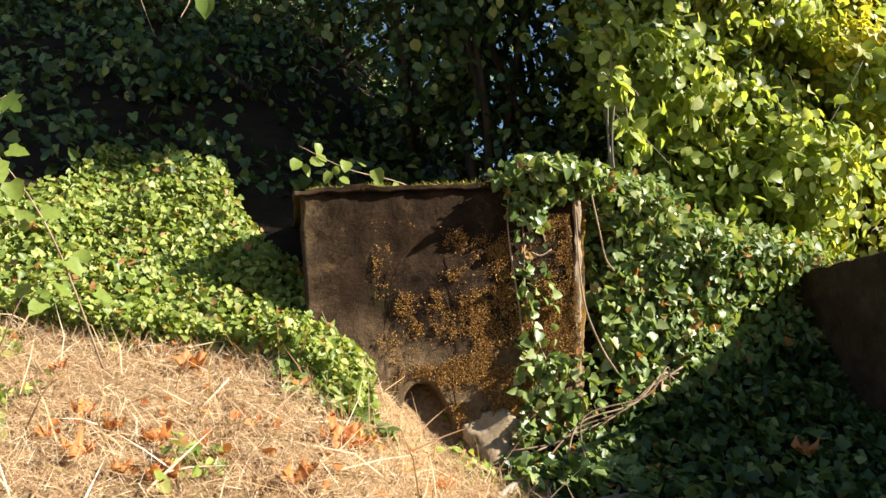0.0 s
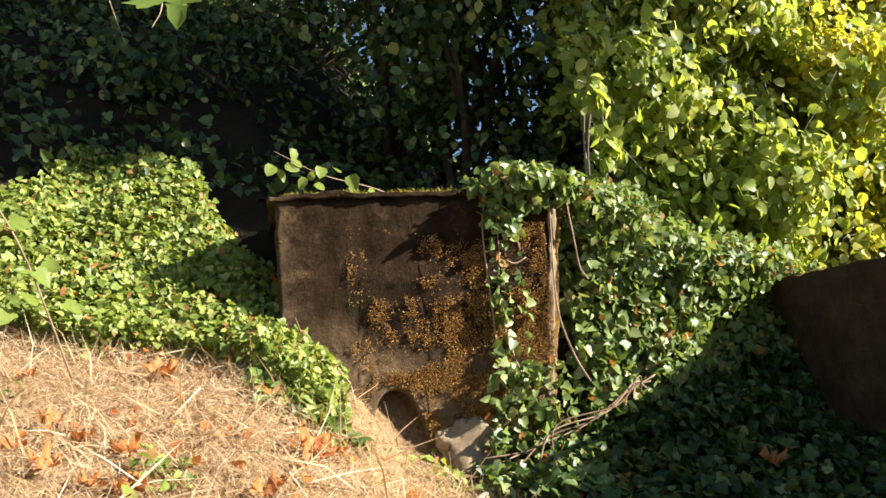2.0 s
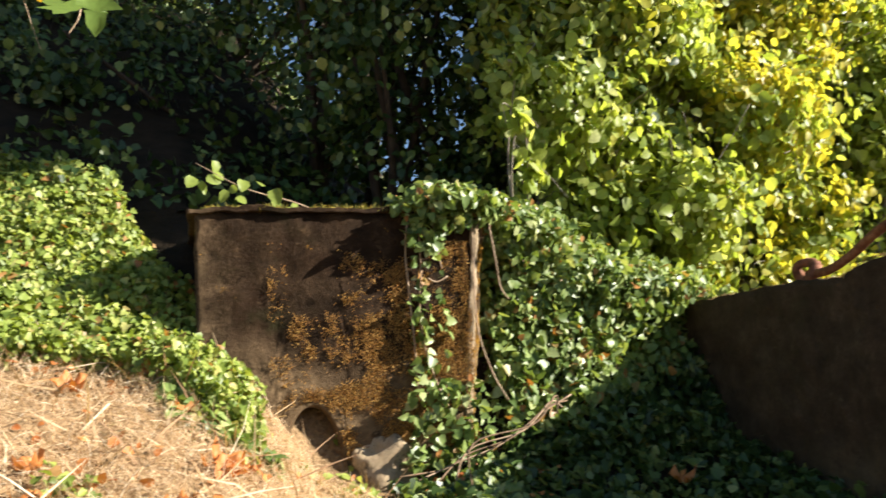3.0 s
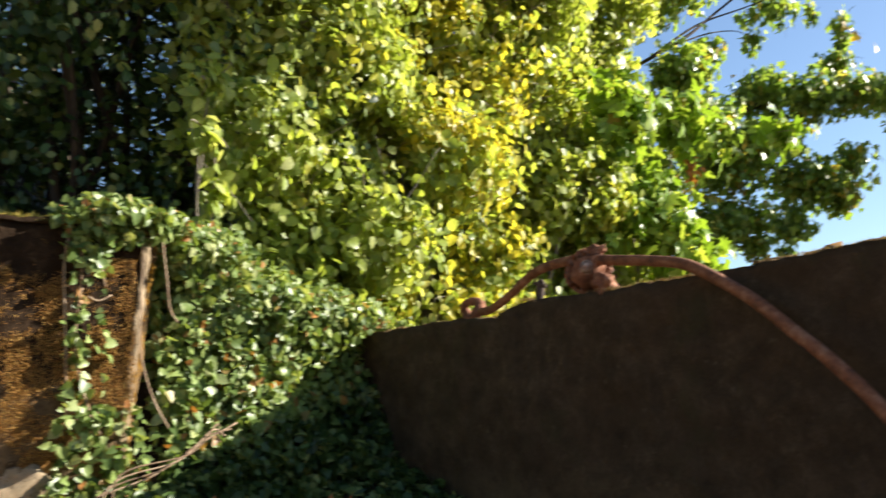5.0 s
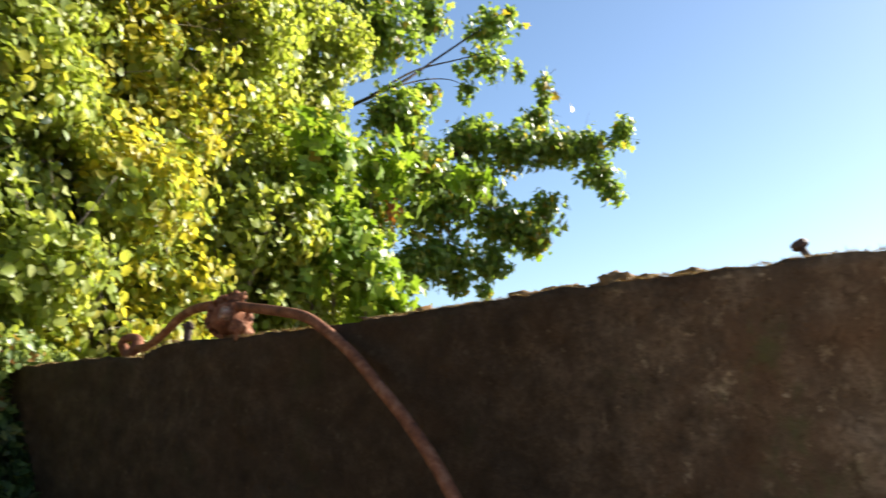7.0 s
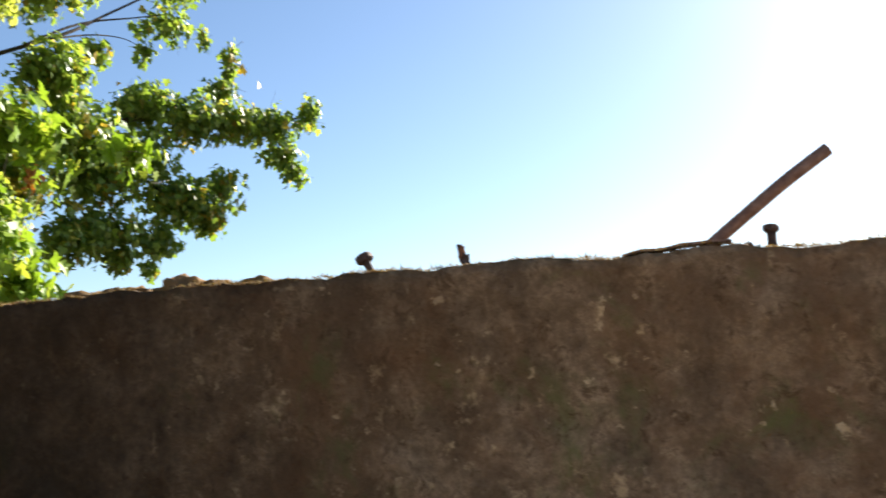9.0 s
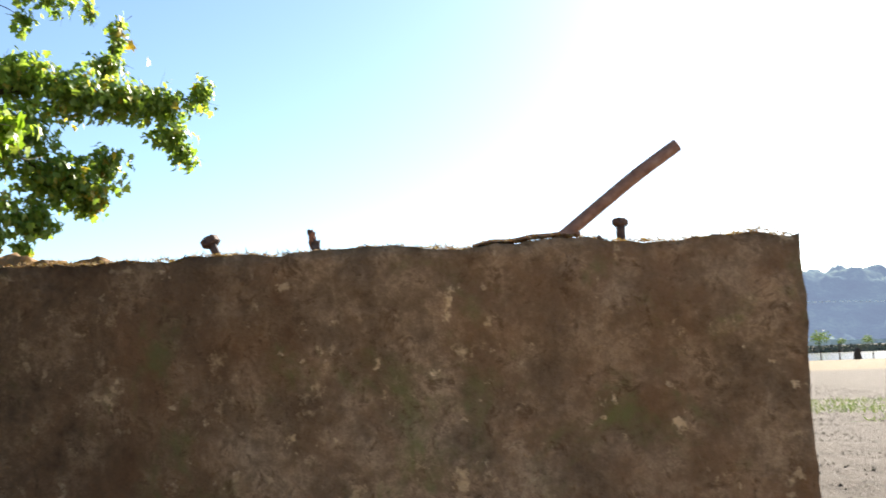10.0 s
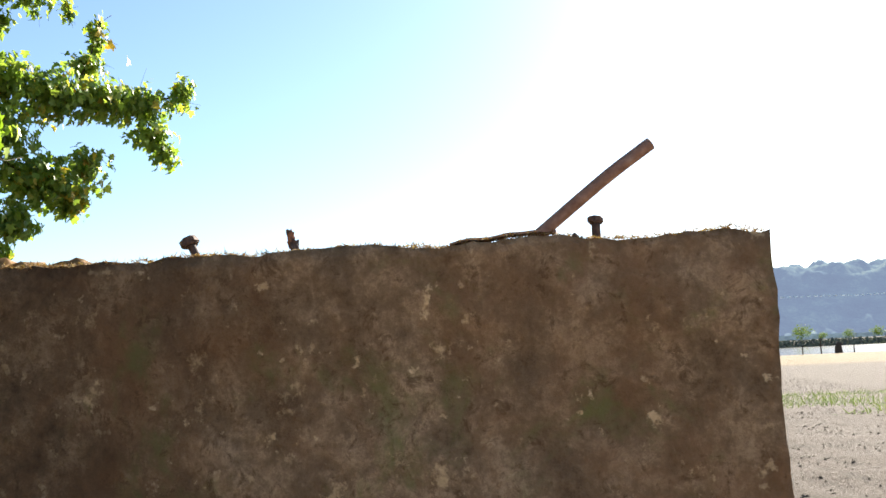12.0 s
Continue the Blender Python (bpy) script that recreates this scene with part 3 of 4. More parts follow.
# orange moss cushions on the block's sunny face
n = 110000
px, pz, loose = rng.uniform(0.2, 1.25, n), rng.uniform(1.05, 2.15, n), rng.normal(0, 0.13, n)
keep = np.array([noise.fractal(Vector((a * 3.5, 9, b * 3.5)), 0.6, 2.2, 6) + 0.45 * (a - 0.75) - 0.7 * abs(b - 1.58) + e > -0.08 and b > block_foot(a) + 0.03 for a, b, e in zip(px, pz, loose)])
px, pz = px[keep], pz[keep]
py = np.array([A_FRONT - 0.006 + 0.022 * noise.fractal(Vector((a, A_FRONT, b)) * 1.7, 1.0, 2.0, 5) for a, b in zip(px, pz)])
M_ORANGE = leaf_material("orange_moss", [(0.0, (0.09, 0.04, 0.010)), (0.5, (0.32, 0.145, 0.03)), (1.0, (0.50, 0.30, 0.08))], None, 0.9, 0.15)
ob = leaves("face_moss", np.stack([px, py - rng.random(len(px)) * 0.012, pz], 1), np.tile((0, -1.0, 0.2), (len(px), 1)), rng.uniform(0.004, 0.010, len(px)), OVAL, M_ORANGE, None, 0.2, 1.3)
tagged(ob, "orange-brown moss clinging to weathered concrete", "moss", kind="stuff")


# ---- ivy ----
def on_ground(x0, x1, y0, y1, n, keep, lift):
    x, y = rng.uniform(x0, x1, n), rng.uniform(y0, y1, n)
    k = keep(x, y)
    x, y = x[k], y[k]
    nor = ground_normal(x, y)
    clump = np.array([max(0.15, 0.6 + 0.9 * noise.noise(Vector((a * 2.2, b * 2.2, 4)))) for a, b in zip(x, y)])
    p = np.stack([x, y, height(x, y)], 1) + nor * (rng.random(len(x)) * lift * clump)[:, None]
    return p, nor


def wob(x, y, s=1.6, z=0.0):
    return np.array([noise.noise(Vector((a * s, b * s, z))) for a, b in zip(x, y)])


def ivy(name, p, nor, lo, hi, label, hang=0.5, spread=1.05, parent=None, mat=None):
    ob = leaves(name, p, nor + (0.55, -0.4, 0.15), rng.uniform(lo, hi, len(p)), IVY, mat or M_IVY, parent, hang, spread)
    return tagged(ob, label, "ivy", kind="stuff")


# bright leaves end along the edge of the sunlit patch
p, nor = on_ground(-3.6, 0.1, 3.7, 6.2, 62000, lambda x, y: (y > 4.22 + 0.30 * wob(x, y) - 0.25 * np.clip(x + 0.9, -0.6, 1.0)) & (y < np.minimum(np.clip(4.85 - 1.25 * (x + 0.18), 4.85, 5.7), 5.7 + 0.9 * np.minimum(x + 1.2, 0)) + 0.25 * wob(x, y, 2.4, 6)) & ~((x > -0.16) & (y > 4.36)), 0.22)
ivy("ivy_bank", p, nor, 0.022, 0.05, "dense sunlit green ivy covering the bank")
p, nor = on_ground(-0.3, 1.35, 3.75, 4.38, 2600, lambda x, y: (wob(x, y, 3.0, 2) > -0.05 - 0.5 * (y - 4.1)) & ~((np.abs(x - 0.55) < 0.34) & (y > 3.95)), 0.10)
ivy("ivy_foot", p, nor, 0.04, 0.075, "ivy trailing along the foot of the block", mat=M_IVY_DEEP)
# past that edge the ivy takes the shade-darkened colour
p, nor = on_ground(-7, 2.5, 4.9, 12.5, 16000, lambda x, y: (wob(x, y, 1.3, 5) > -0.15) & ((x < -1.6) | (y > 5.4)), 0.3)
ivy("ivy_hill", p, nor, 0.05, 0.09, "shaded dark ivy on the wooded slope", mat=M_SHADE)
p, nor = on_ground(1.38, 3.1, 4.2, 5.7, 17000, lambda x, y: y > 4.22, 0.26)
# split of one ivy: lit colour above, shade-darkened colour below the wall's shadow line
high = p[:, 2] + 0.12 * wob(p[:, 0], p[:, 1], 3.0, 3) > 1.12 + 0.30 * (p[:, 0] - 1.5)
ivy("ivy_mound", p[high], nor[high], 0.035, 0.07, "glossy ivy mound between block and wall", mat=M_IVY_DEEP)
ivy("ivy_slope", p[~high], nor[~high], 0.035, 0.075, "ivy on the slope below the mound, coloured darker for the shade", mat=M_SHADE)
# gully ivy has the wall's shade in its leaf colour
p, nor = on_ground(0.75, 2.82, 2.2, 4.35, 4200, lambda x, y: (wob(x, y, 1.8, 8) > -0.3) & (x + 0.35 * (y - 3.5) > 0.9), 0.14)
ivy("ivy_gully", p, nor, 0.04, 0.075, "ivy on the gully floor, coloured darker for its shade", mat=M_SHADE)


def ivy_on_block():
    """Ivy cushion over the block's top corner, and loose curtains down its face and side."""
    q, d = in_clump((1.18, A_FRONT + 0.08, A_TOP + 0.02), (0.33, 0.27, 0.13), 2100, 0.4)
    q2, d2 = in_clump((1.66, A_FRONT + 0.36, A_TOP - 0.10), (0.36, 0.36, 0.24), 2600, 0.4)
    q6, d6 = in_clump((1.68, A_FRONT + 0.36, 1.70), (0.32, 0.30, 0.50), 3000, 0.5)
    q7, d7 = in_clump((2.02, A_FRONT + 0.42, 1.88), (0.45, 0.4, 0.40), 3600, 0.5)
    q8, d8 = in_clump((2.45, A_FRONT + 0.55, 1.92), (0.5, 0.4, 0.24), 2800, 0.5)
    n = 150
    x = rng.uniform(0.90, 1.22, n)
    drop = np.array([0.14 + 0.5 * max(0.0, noise.noise(Vector((a * 9, 3, 0))) + 0.1) for a in x])
    q3 = np.stack([x, np.full(n, A_FRONT - 0.02) - rng.random(n) * 0.07, A_TOP + 0.03 - rng.random(n) * drop], 1)
    n = 130
    x = rng.choice([0.935, 0.985, 0.99, 1.10], n) + rng.normal(0, 0.02, n)
    q4 = np.stack([x, np.full(n, A_FRONT - 0.02) - rng.random(n) * 0.05, rng.uniform(1.35, 2.3, n)], 1)
    n = 300
    q5 = np.stack([rng.uniform(0.85, 1.3, n), A_FRONT - 0.02 - rng.random(n) * 0.12, 1.0 + 0.42 * rng.random(n) ** 1.8], 1)
    front = np.tile((0.15, -1.0, 0.25), (len(q3) + len(q4) + len(q5), 1))
    mass = [d + (0, -0.3, 0.3), d2 + (0, -0.3, 0.3), d6 + (0.2, -0.6, 0.2), d7 + (0.2, -0.6, 0.2), d8 + (0.2, -0.6, 0.3)]
    return np.concatenate([q, q2, q6, q7, q8, q3, q4, q5]), np.concatenate([*mass, front])


p, nor = ivy_on_block()
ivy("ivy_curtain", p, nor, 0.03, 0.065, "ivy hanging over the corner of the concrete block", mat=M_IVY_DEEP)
q, d = in_clump((3.05, 5.25, 1.86), (0.35, 0.32, 0.16), 1300, 0.5)
q9, d9 = in_clump((2.80, 5.02, 1.30), (0.12, 0.2, 0.55), 1000, 0.3)
# same ivy, with shade put into the leaf colour
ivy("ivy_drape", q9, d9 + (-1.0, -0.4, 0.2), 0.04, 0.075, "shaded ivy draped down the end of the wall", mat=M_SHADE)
ivy("ivy_overhang", q, d + (-0.3, -0.3, 0.4), 0.04, 0.075, "ivy spilling over the end of the wall")

M_BARKVINE = bark_material("dead_vine", (0.10, 0.065, 0.04), (0.24, 0.16, 0.10))
vines = tagged(new("ivy_stems"), "bare pale ivy stems hanging down the block", "vine")
for line in ([(0.93, 2.30), (0.905, 2.12), (0.915, 1.9), (0.925, 1.65), (0.935, 1.36)], [(0.98, 2.26), (0.985, 2.0), (0.965, 1.75), (0.99, 1.55), (1.06, 1.35), (1.15, 1.2)], [(1.06, 2.24), (1.075, 2.12), (1.10, 2.0)],
             [(1.275, 2.26), (1.275, 1.95), (1.27, 1.72), (1.29, 1.58), (1.35, 1.42), (1.42, 1.3)], [(1.37, 2.24), (1.40, 2.05), (1.42, 1.9), (1.46, 1.83)], [(1.02, 1.95), (1.07, 1.93), (1.13, 1.96)]):
    rod("stem", [(x, A_FRONT - 0.035 - 0.012 * math.sin(z * 9), z) for x, z in line], 0.0046, M_VINE, vines, sides=6, steps=4)
for j in range(5):
    y0, up = 4.30 - 0.07 * j, 0.03 * j
    rod("stem", [(0.78 + 0.07 * j, y0 - 0.08, 0.97 - 0.02 * j), (1.10, y0, 0.99 + up), (1.30 + 0.03 * j, y0 + 0.02, 1.06 + up), (1.58, y0 + 0.1, 1.19 + up), (1.84 - 0.06 * j, y0 + 0.14, 1.34 - up)], 0.0045, M_VINE if j % 2 else M_BARKVINE, vines, sides=6)


# ---- shrubs and trees ----
def grow(name, base, clumps, shape, mat, lo, hi, label, category, group="", gap=-0.15, stems=5, bark=None, hang=0.7, trunk=0.04, shell=0.35, twigs=85, face=(0.45, -0.55, 0.5), arch=0.55, lean=0.5):
    """A woody plant: stems from its base to each clump of its crown, twigs, and a crown of single leaves."""
    bark = bark or M_TWIG
    root = tagged(new(name), label, category, group)
    root.location = base
    bx, by, bz = base
    pts, dirs = [], []
    tw = bmesh.new()
    for i, (c, r, n) in enumerate(clumps):
        p, d = in_clump(c, r, n, shell)
        k = np.array([noise.fractal(Vector(q) * 1.9, 1.0, 2.0, 3) > gap for q in p])
        pts.append(p[k])
        dirs.append(d[k])
        if i < stems:
            mid = (bx + (c[0] - bx) * lean + rng.normal(0, 0.12), by + (c[1] - by) * lean + rng.normal(0, 0.12), bz + (c[2] - bz) * arch)
            line = smooth_line([(0, 0, -0.1), tuple(np.array(mid) - base), tuple(np.array(c) + (0, 0, r[2] * 0.4) - base)], 7)
            bm = bmesh.new()
            tube_into(bm, line, list(np.linspace(trunk, trunk * 0.25, len(line))), 8)
            part("trunk" if i == 0 else "limb", bm, bark, root)
        for j in range(twigs // len(clumps) + 1):
            a = np.array(c) + rng.normal(0, 0.25, 3) * r
            dirn = unit(rng.normal(0, 1, (1, 3)) + (0, -0.3, 0.25))[0]
            ln = rng.uniform(0.4, 1.1) * min(0.7, float(np.mean(r)))
            b = a + dirn * ln * 0.5 + rng.normal(0, 0.05, 3)
            e = a + dirn * ln + rng.normal(0, 0.06, 3)
            tube_into(tw, smooth_line([a - base, b - base, e - base], 3), [0.0045, 0.0045, 0.004, 0.0035, 0.003, 0.002, 0.0015], 5)
    tagged(part("twig_growth", tw, bark, root), kind="stuff")
    p, d = np.concatenate(pts), np.concatenate(dirs)
    leaves("crown", p - np.array(base), d * 0.7 + np.array(face), rng.uniform(lo, hi, len(p)), shape, mat, root, hang, 0.9)
    return root


def foot(x, y):
    return (x, y, float(height(x, y)))


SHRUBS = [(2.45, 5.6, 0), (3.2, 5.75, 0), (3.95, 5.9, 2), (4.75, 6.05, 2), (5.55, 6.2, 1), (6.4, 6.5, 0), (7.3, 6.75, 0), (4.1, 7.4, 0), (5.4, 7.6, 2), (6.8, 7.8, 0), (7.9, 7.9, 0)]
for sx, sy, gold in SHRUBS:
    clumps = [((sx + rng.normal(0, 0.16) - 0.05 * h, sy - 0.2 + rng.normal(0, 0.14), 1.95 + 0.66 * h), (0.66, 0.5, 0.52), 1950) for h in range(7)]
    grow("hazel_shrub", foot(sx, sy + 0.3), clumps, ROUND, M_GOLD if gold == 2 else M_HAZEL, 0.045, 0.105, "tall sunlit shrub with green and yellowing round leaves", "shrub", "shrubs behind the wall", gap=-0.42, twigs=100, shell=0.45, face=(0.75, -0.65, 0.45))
grow("hazel_shoot", foot(1.95, 5.2), [((1.72, 4.66, 2.95), (0.10, 0.1, 0.16), 46), ((1.76, 4.65, 2.62), (0.12, 0.1, 0.16), 46), ((1.75, 4.66, 3.3), (0.14, 0.12, 0.2), 50)], ROUND, M_HAZEL, 0.06, 0.11, "upright sunlit hazel shoot with yellow-green leaves", "shrub", gap=-0.9, trunk=0.012, twigs=8, shell=0.0, face=(0.75, -0.65, 0.45))

# unseen tree added above the view, its crown placed to shade the upper bank
SHADE_CROWN = [((2.3, 4.45, 5.7), (0.9, 0.6, 0.6), 1600), ((3.6, 4.15, 6.5), (1.0, 0.7, 0.7), 1800), ((4.9, 3.9, 7.2), (1.1, 0.8, 0.7), 1800), ((6.2, 3.7, 7.9), (1.1, 0.8, 0.7), 1600), ((3.3, 3.75, 5.95), (0.8, 0.5, 0.4), 1200), ((4.4, 3.25, 6.7), (1.0, 0.6, 0.6), 1600),
          ((5.6, 2.95, 7.4), (1.0, 0.6, 0.6), 1600), ((2.4, 5.5, 6.4), (1.0, 0.7, 0.8), 1600), ((3.6, 5.6, 7.2), (1.1, 0.8, 0.8), 1600), ((5.0, 5.6, 8.0), (1.2, 0.9, 0.8), 1600), ((2.0, 6.6, 7.0), (1.2, 0.8, 0.9), 1500), ((3.4, 6.8, 8.2), (1.3, 0.9, 0.9), 1500),
          ((4.15, 4.05, 6.1), (0.6, 0.5, 0.4), 900), ((4.7, 3.95, 6.0), (0.6, 0.45, 0.4), 900), ((5.2, 3.62, 5.7), (0.5, 0.4, 0.35), 800), ((5.6, 3.3, 5.55), (0.45, 0.35, 0.3), 700), ((3.6, 3.75, 5.9), (0.6, 0.4, 0.4), 800)]
grow("shade_tree", foot(3.2, 7.8), SHADE_CROWN, BROAD, M_SHADE, 0.10, 0.17, "added unseen tree whose crown shades the bank", "tree", gap=-0.4, stems=17, bark=M_BARK, trunk=0.08, shell=0.15, twigs=18, arch=1.12, lean=0.22)

# maple with a limb reaching out over the field
MAPLE_CLUMPS = [((13.88, 5.84, 6.21), (0.23, 0.23, 0.35), 110), ((13.49, 5.97, 5.06), (0.24, 0.24, 0.28), 90), ((13.32, 6.14, 5.36), (0.40, 0.40, 0.30), 200),
                ((13.38, 6.36, 5.90), (0.56, 0.56, 0.35), 420), ((12.63, 6.68, 5.84), (0.57, 0.57, 0.39), 560), ((11.97, 7.02, 5.74), (0.60, 0.60, 0.44), 640),
                ((11.27, 7.30, 5.75), (0.58, 0.58, 0.47), 640), ((12.86, 6.82, 6.91), (0.17, 0.17, 0.49), 110), ((12.66, 6.89, 6.40), (0.34, 0.34, 0.28), 160),
                ((12.33, 6.59, 4.65), (0.40, 0.40, 0.36), 330), ((11.94, 6.68, 4.10), (0.33, 0.33, 0.33), 260), ((11.64, 7.04, 4.37), (0.59, 0.59, 0.46), 640),
                ((11.28, 7.07, 3.71), (0.36, 0.36, 0.32), 260), ((11.09, 7.10, 3.28), (0.14, 0.14, 0.18), 50), ((10.69, 7.30, 3.37), (0.26, 0.26, 0.23), 120),
                ((10.54, 7.39, 3.74), (0.56, 0.56, 0.39), 520), ((9.94, 7.53, 3.59), (0.44, 0.44, 0.42), 480), ((11.19, 7.44, 4.97), (0.68, 0.68, 0.55), 800),
                ((10.44, 7.56, 4.58), (0.64, 0.64, 0.64), 860), ((9.87, 7.40, 5.07), (0.62, 0.62, 0.53), 800), ((11.71, 7.09, 7.86), (0.48, 0.48, 0.32), 260),
                ((11.98, 6.86, 8.12), (0.16, 0.16, 0.20), 40), ((11.83, 7.36, 7.30), (0.54, 0.54, 0.28), 250), ((12.44, 7.07, 7.24), (0.14, 0.14, 0.22), 40),
                ((11.62, 7.61, 6.83), (0.18, 0.18, 0.26), 60), ((10.49, 7.58, 6.46), (0.31, 0.31, 0.24), 110), ((9.39, 7.31, 5.74), (0.52, 0.52, 0.52), 700),
                ((8.79, 7.06, 6.74), (0.70, 0.70, 0.61), 950), ((9.88, 7.04, 7.32), (0.39, 0.39, 0.39), 300), ((8.96, 7.53, 4.21), (0.51, 0.51, 0.59), 700),
                ((8.29, 6.99, 7.56), (0.83, 0.83, 0.58), 900), ((9.87, 6.82, 8.04), (0.64, 0.64, 0.45), 420)]
MAPLE_FOOT = foot(8.9, 9.4)
maple = grow("maple_tree", MAPLE_FOOT, [(c, r, int(1.3 * n)) for c, r, n in MAPLE_CLUMPS], MAPLE, M_MAPLE, 0.07, 0.14, "green maple with a limb reaching out against the sky", "tree", gap=-0.5, stems=0, bark=M_BARK, twigs=130, shell=0.2, face=(0.5, -0.6, 0.4))
for limb, r0 in (([MAPLE_FOOT, (8.8, 9.1, 2.5), (8.9, 8.6, 4.2), (8.8, 8.0, 6.0), (8.5, 7.4, 7.6)], 0.13), ([(8.9, 8.4, 4.3), (9.3, 7.8, 4.75), (10.22, 7.60, 5.14), (11.32, 7.28, 5.66), (12.27, 6.88, 5.83), (13.21, 6.42, 5.95), (13.85, 5.96, 6.14)], 0.06),
                 ([(8.8, 8.0, 5.8), (9.75, 7.49, 6.41), (10.57, 7.44, 7.02), (11.66, 7.15, 7.89), (11.96, 6.86, 8.16)], 0.03), ([(9.09, 7.6, 6.0), (9.95, 7.41, 6.62), (11.10, 7.37, 7.16), (11.85, 7.19, 7.50)], 0.022), ([(9.6, 7.5, 6.3), (10.3, 7.45, 6.6), (10.9, 7.4, 6.75), (11.5, 7.5, 6.8)], 0.014),
                 ([(12.27, 6.88, 5.83), (12.66, 6.86, 6.44), (12.79, 6.70, 7.22)], 0.02), ([(10.22, 7.60, 5.14), (11.34, 7.36, 4.65), (11.88, 6.76, 4.15)], 0.03)):
    bm = bmesh.new()
    line = smooth_line([tuple(np.array(q) - np.array(MAPLE_FOOT)) for q in limb], 6)
    tube_into(bm, line, list(np.linspace(r0, r0 * 0.25, len(line))), 9)
    part("limb", bm, M_BARK, maple)
tip = np.array([(12.95, 6.85, 7.35), (13.2, 6.75, 6.95), (13.4, 6.6, 6.75), (13.9, 5.95, 6.35), (12.8, 6.7, 7.0), (13.95, 5.9, 6.2)]) - np.array(MAPLE_FOOT)
leaves("yellow_leaves", tip, np.tile((0.2, -0.8, 0.5), (len(tip), 1)), [0.17] * len(tip), MAPLE, M_GOLDLEAF, maple, 0.6, 0.5)
SAPLING_FOOT = foot(7.2, 6.4)
sapling = grow("maple_sapling", SAPLING_FOOT, [((6.30, 5.70, 3.78), (0.5, 0.4, 0.4), 200), ((6.54, 5.63, 3.26), (0.5, 0.4, 0.4), 220), ((6.74, 5.51, 2.91), (0.45, 0.35, 0.4), 200), ((6.10, 5.84, 3.01), (0.5, 0.4, 0.5), 220), ((7.59, 5.73, 4.02), (0.45, 0.4, 0.4), 150), ((7.09, 5.62, 4.17), (0.5, 0.4, 0.4), 170), ((6.21, 5.60, 4.23), (0.5, 0.4, 0.4), 160), ((7.3, 5.7, 2.6), (0.5, 0.4, 0.4), 190), ((8.27, 5.16, 4.10), (0.4, 0.35, 0.25), 75)],
               MAPLE, M_MAPLE_LIGHT, 0.10, 0.2, "young maple with large bright green leaves", "tree", gap=-0.4, stems=8, trunk=0.02, twigs=24, shell=0.1, face=(0.6, -0.7, 0.4))
dead, away = in_clump((6.17, 5.74, 3.83), (0.12, 0.1, 0.16), 26, 0.0)
dead2, away2 = in_clump((7.35, 5.68, 3.75), (0.14, 0.1, 0.2), 34, 0.0)
leaves("withered_leaves", np.concatenate([dead, dead2]) - np.array(SAPLING_FOOT), np.concatenate([away, away2]) + (0.3, -0.6, 0.2), rng.uniform(0.06, 0.12, 60), OVAL, M_FALLEN, sapling, 0.9, 0.8)["label"] = "withered orange-brown leaves"

# wood in the shade behind the block
WOODS = [(1.4, 6.9), (2.1, 6.6), (1.9, 7.0), (2.9, 7.7), (-5.0, 8.5), (-3.2, 9.5), (-1.4, 9.0), (0.4, 9.2), (1.6, 8.2), (0.9, 7.4), (2.4, 7.8), (-0.4, 11.0), (1.4, 10.5), (3.2, 9.0), (5.5, 9.5), (-4.5, 12.5), (-1.0, 13.0), (2.5, 12.5)]
for wx, wy in WOODS:
    b = foot(wx, wy)
    cl = [((wx + rng.normal(0, 0.7), wy - 0.5 + rng.normal(0, 0.5), b[2] + h), (1.25, 0.9, 0.9), 1000) for h in (0.7, 1.5, 2.4, 3.3, 4.3, 5.4)]
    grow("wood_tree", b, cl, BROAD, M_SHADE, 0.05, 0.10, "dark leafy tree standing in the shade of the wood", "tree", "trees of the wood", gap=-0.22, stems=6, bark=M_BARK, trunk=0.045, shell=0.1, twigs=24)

# sprigs close by
def sprig(points, n, lo, hi, shape, mat, label, rad=0.004, spread=0.05):
    root = tagged(new("leafy_shoot"), label, "shoot")
    line = smooth_line(points, 8)
    bm = bmesh.new()
    tube_into(bm, line, list(np.linspace(rad, rad * 0.4, len(line))), 6)
    part("stem", bm, M_VINE, root)
    at = np.array([line[i] for i in np.linspace(len(line) // 3, len(line) - 1, n).astype(int)])
    for q in at:
        leaves("leaf", [q + rng.normal(0, spread, 3)], [(0.3, -0.8, 0.5)], [rng.uniform(lo, hi)], shape, mat, root, 0.5, 0.6)
    return root


sprig([(0.62, 4.8, 2.36), (0.37, 4.57, 2.40), (0.10, 4.43, 2.44), (-0.14, 4.40, 2.56)], 15, 0.06, 0.10, ROUND, M_HAZEL, "thin shoot with round green leaves over the block")
sprig([(-0.52, 3.1, 2.95), (-0.50, 2.9, 2.64), (-0.53, 2.87, 2.54)], 2, 0.11, 0.14, MAPLE, M_MAPLE, "hanging twig with large maple leaves", 0.004, 0.03)
sprig([(-0.75, 3.1, 2.9), (-0.66, 3.0, 2.62), (-0.63, 2.98, 2.53)], 1, 0.06, 0.065, ROUND, M_GOLDLEAF, "thin hanging twig with one yellow leaf", 0.002, 0.01)
sprig([(-0.91, 3.5, 1.45), (-0.98, 3.24, 1.80), (-1.06, 3.17, 2.0), (-1.16, 3.12, 2.16)], 8, 0.055, 0.085, IVY, M_IVY, "bramble shoot with reddish stem and lobed leaves", 0.004, 0.05)
sprig([(-1.22, 3.3, 1.5), (-1.08, 3.2, 1.72), (-0.92, 3.22, 1.74)], 5, 0.06, 0.095, IVY, M_IVY, "low bramble shoot with broad lobed leaves", 0.003, 0.05)
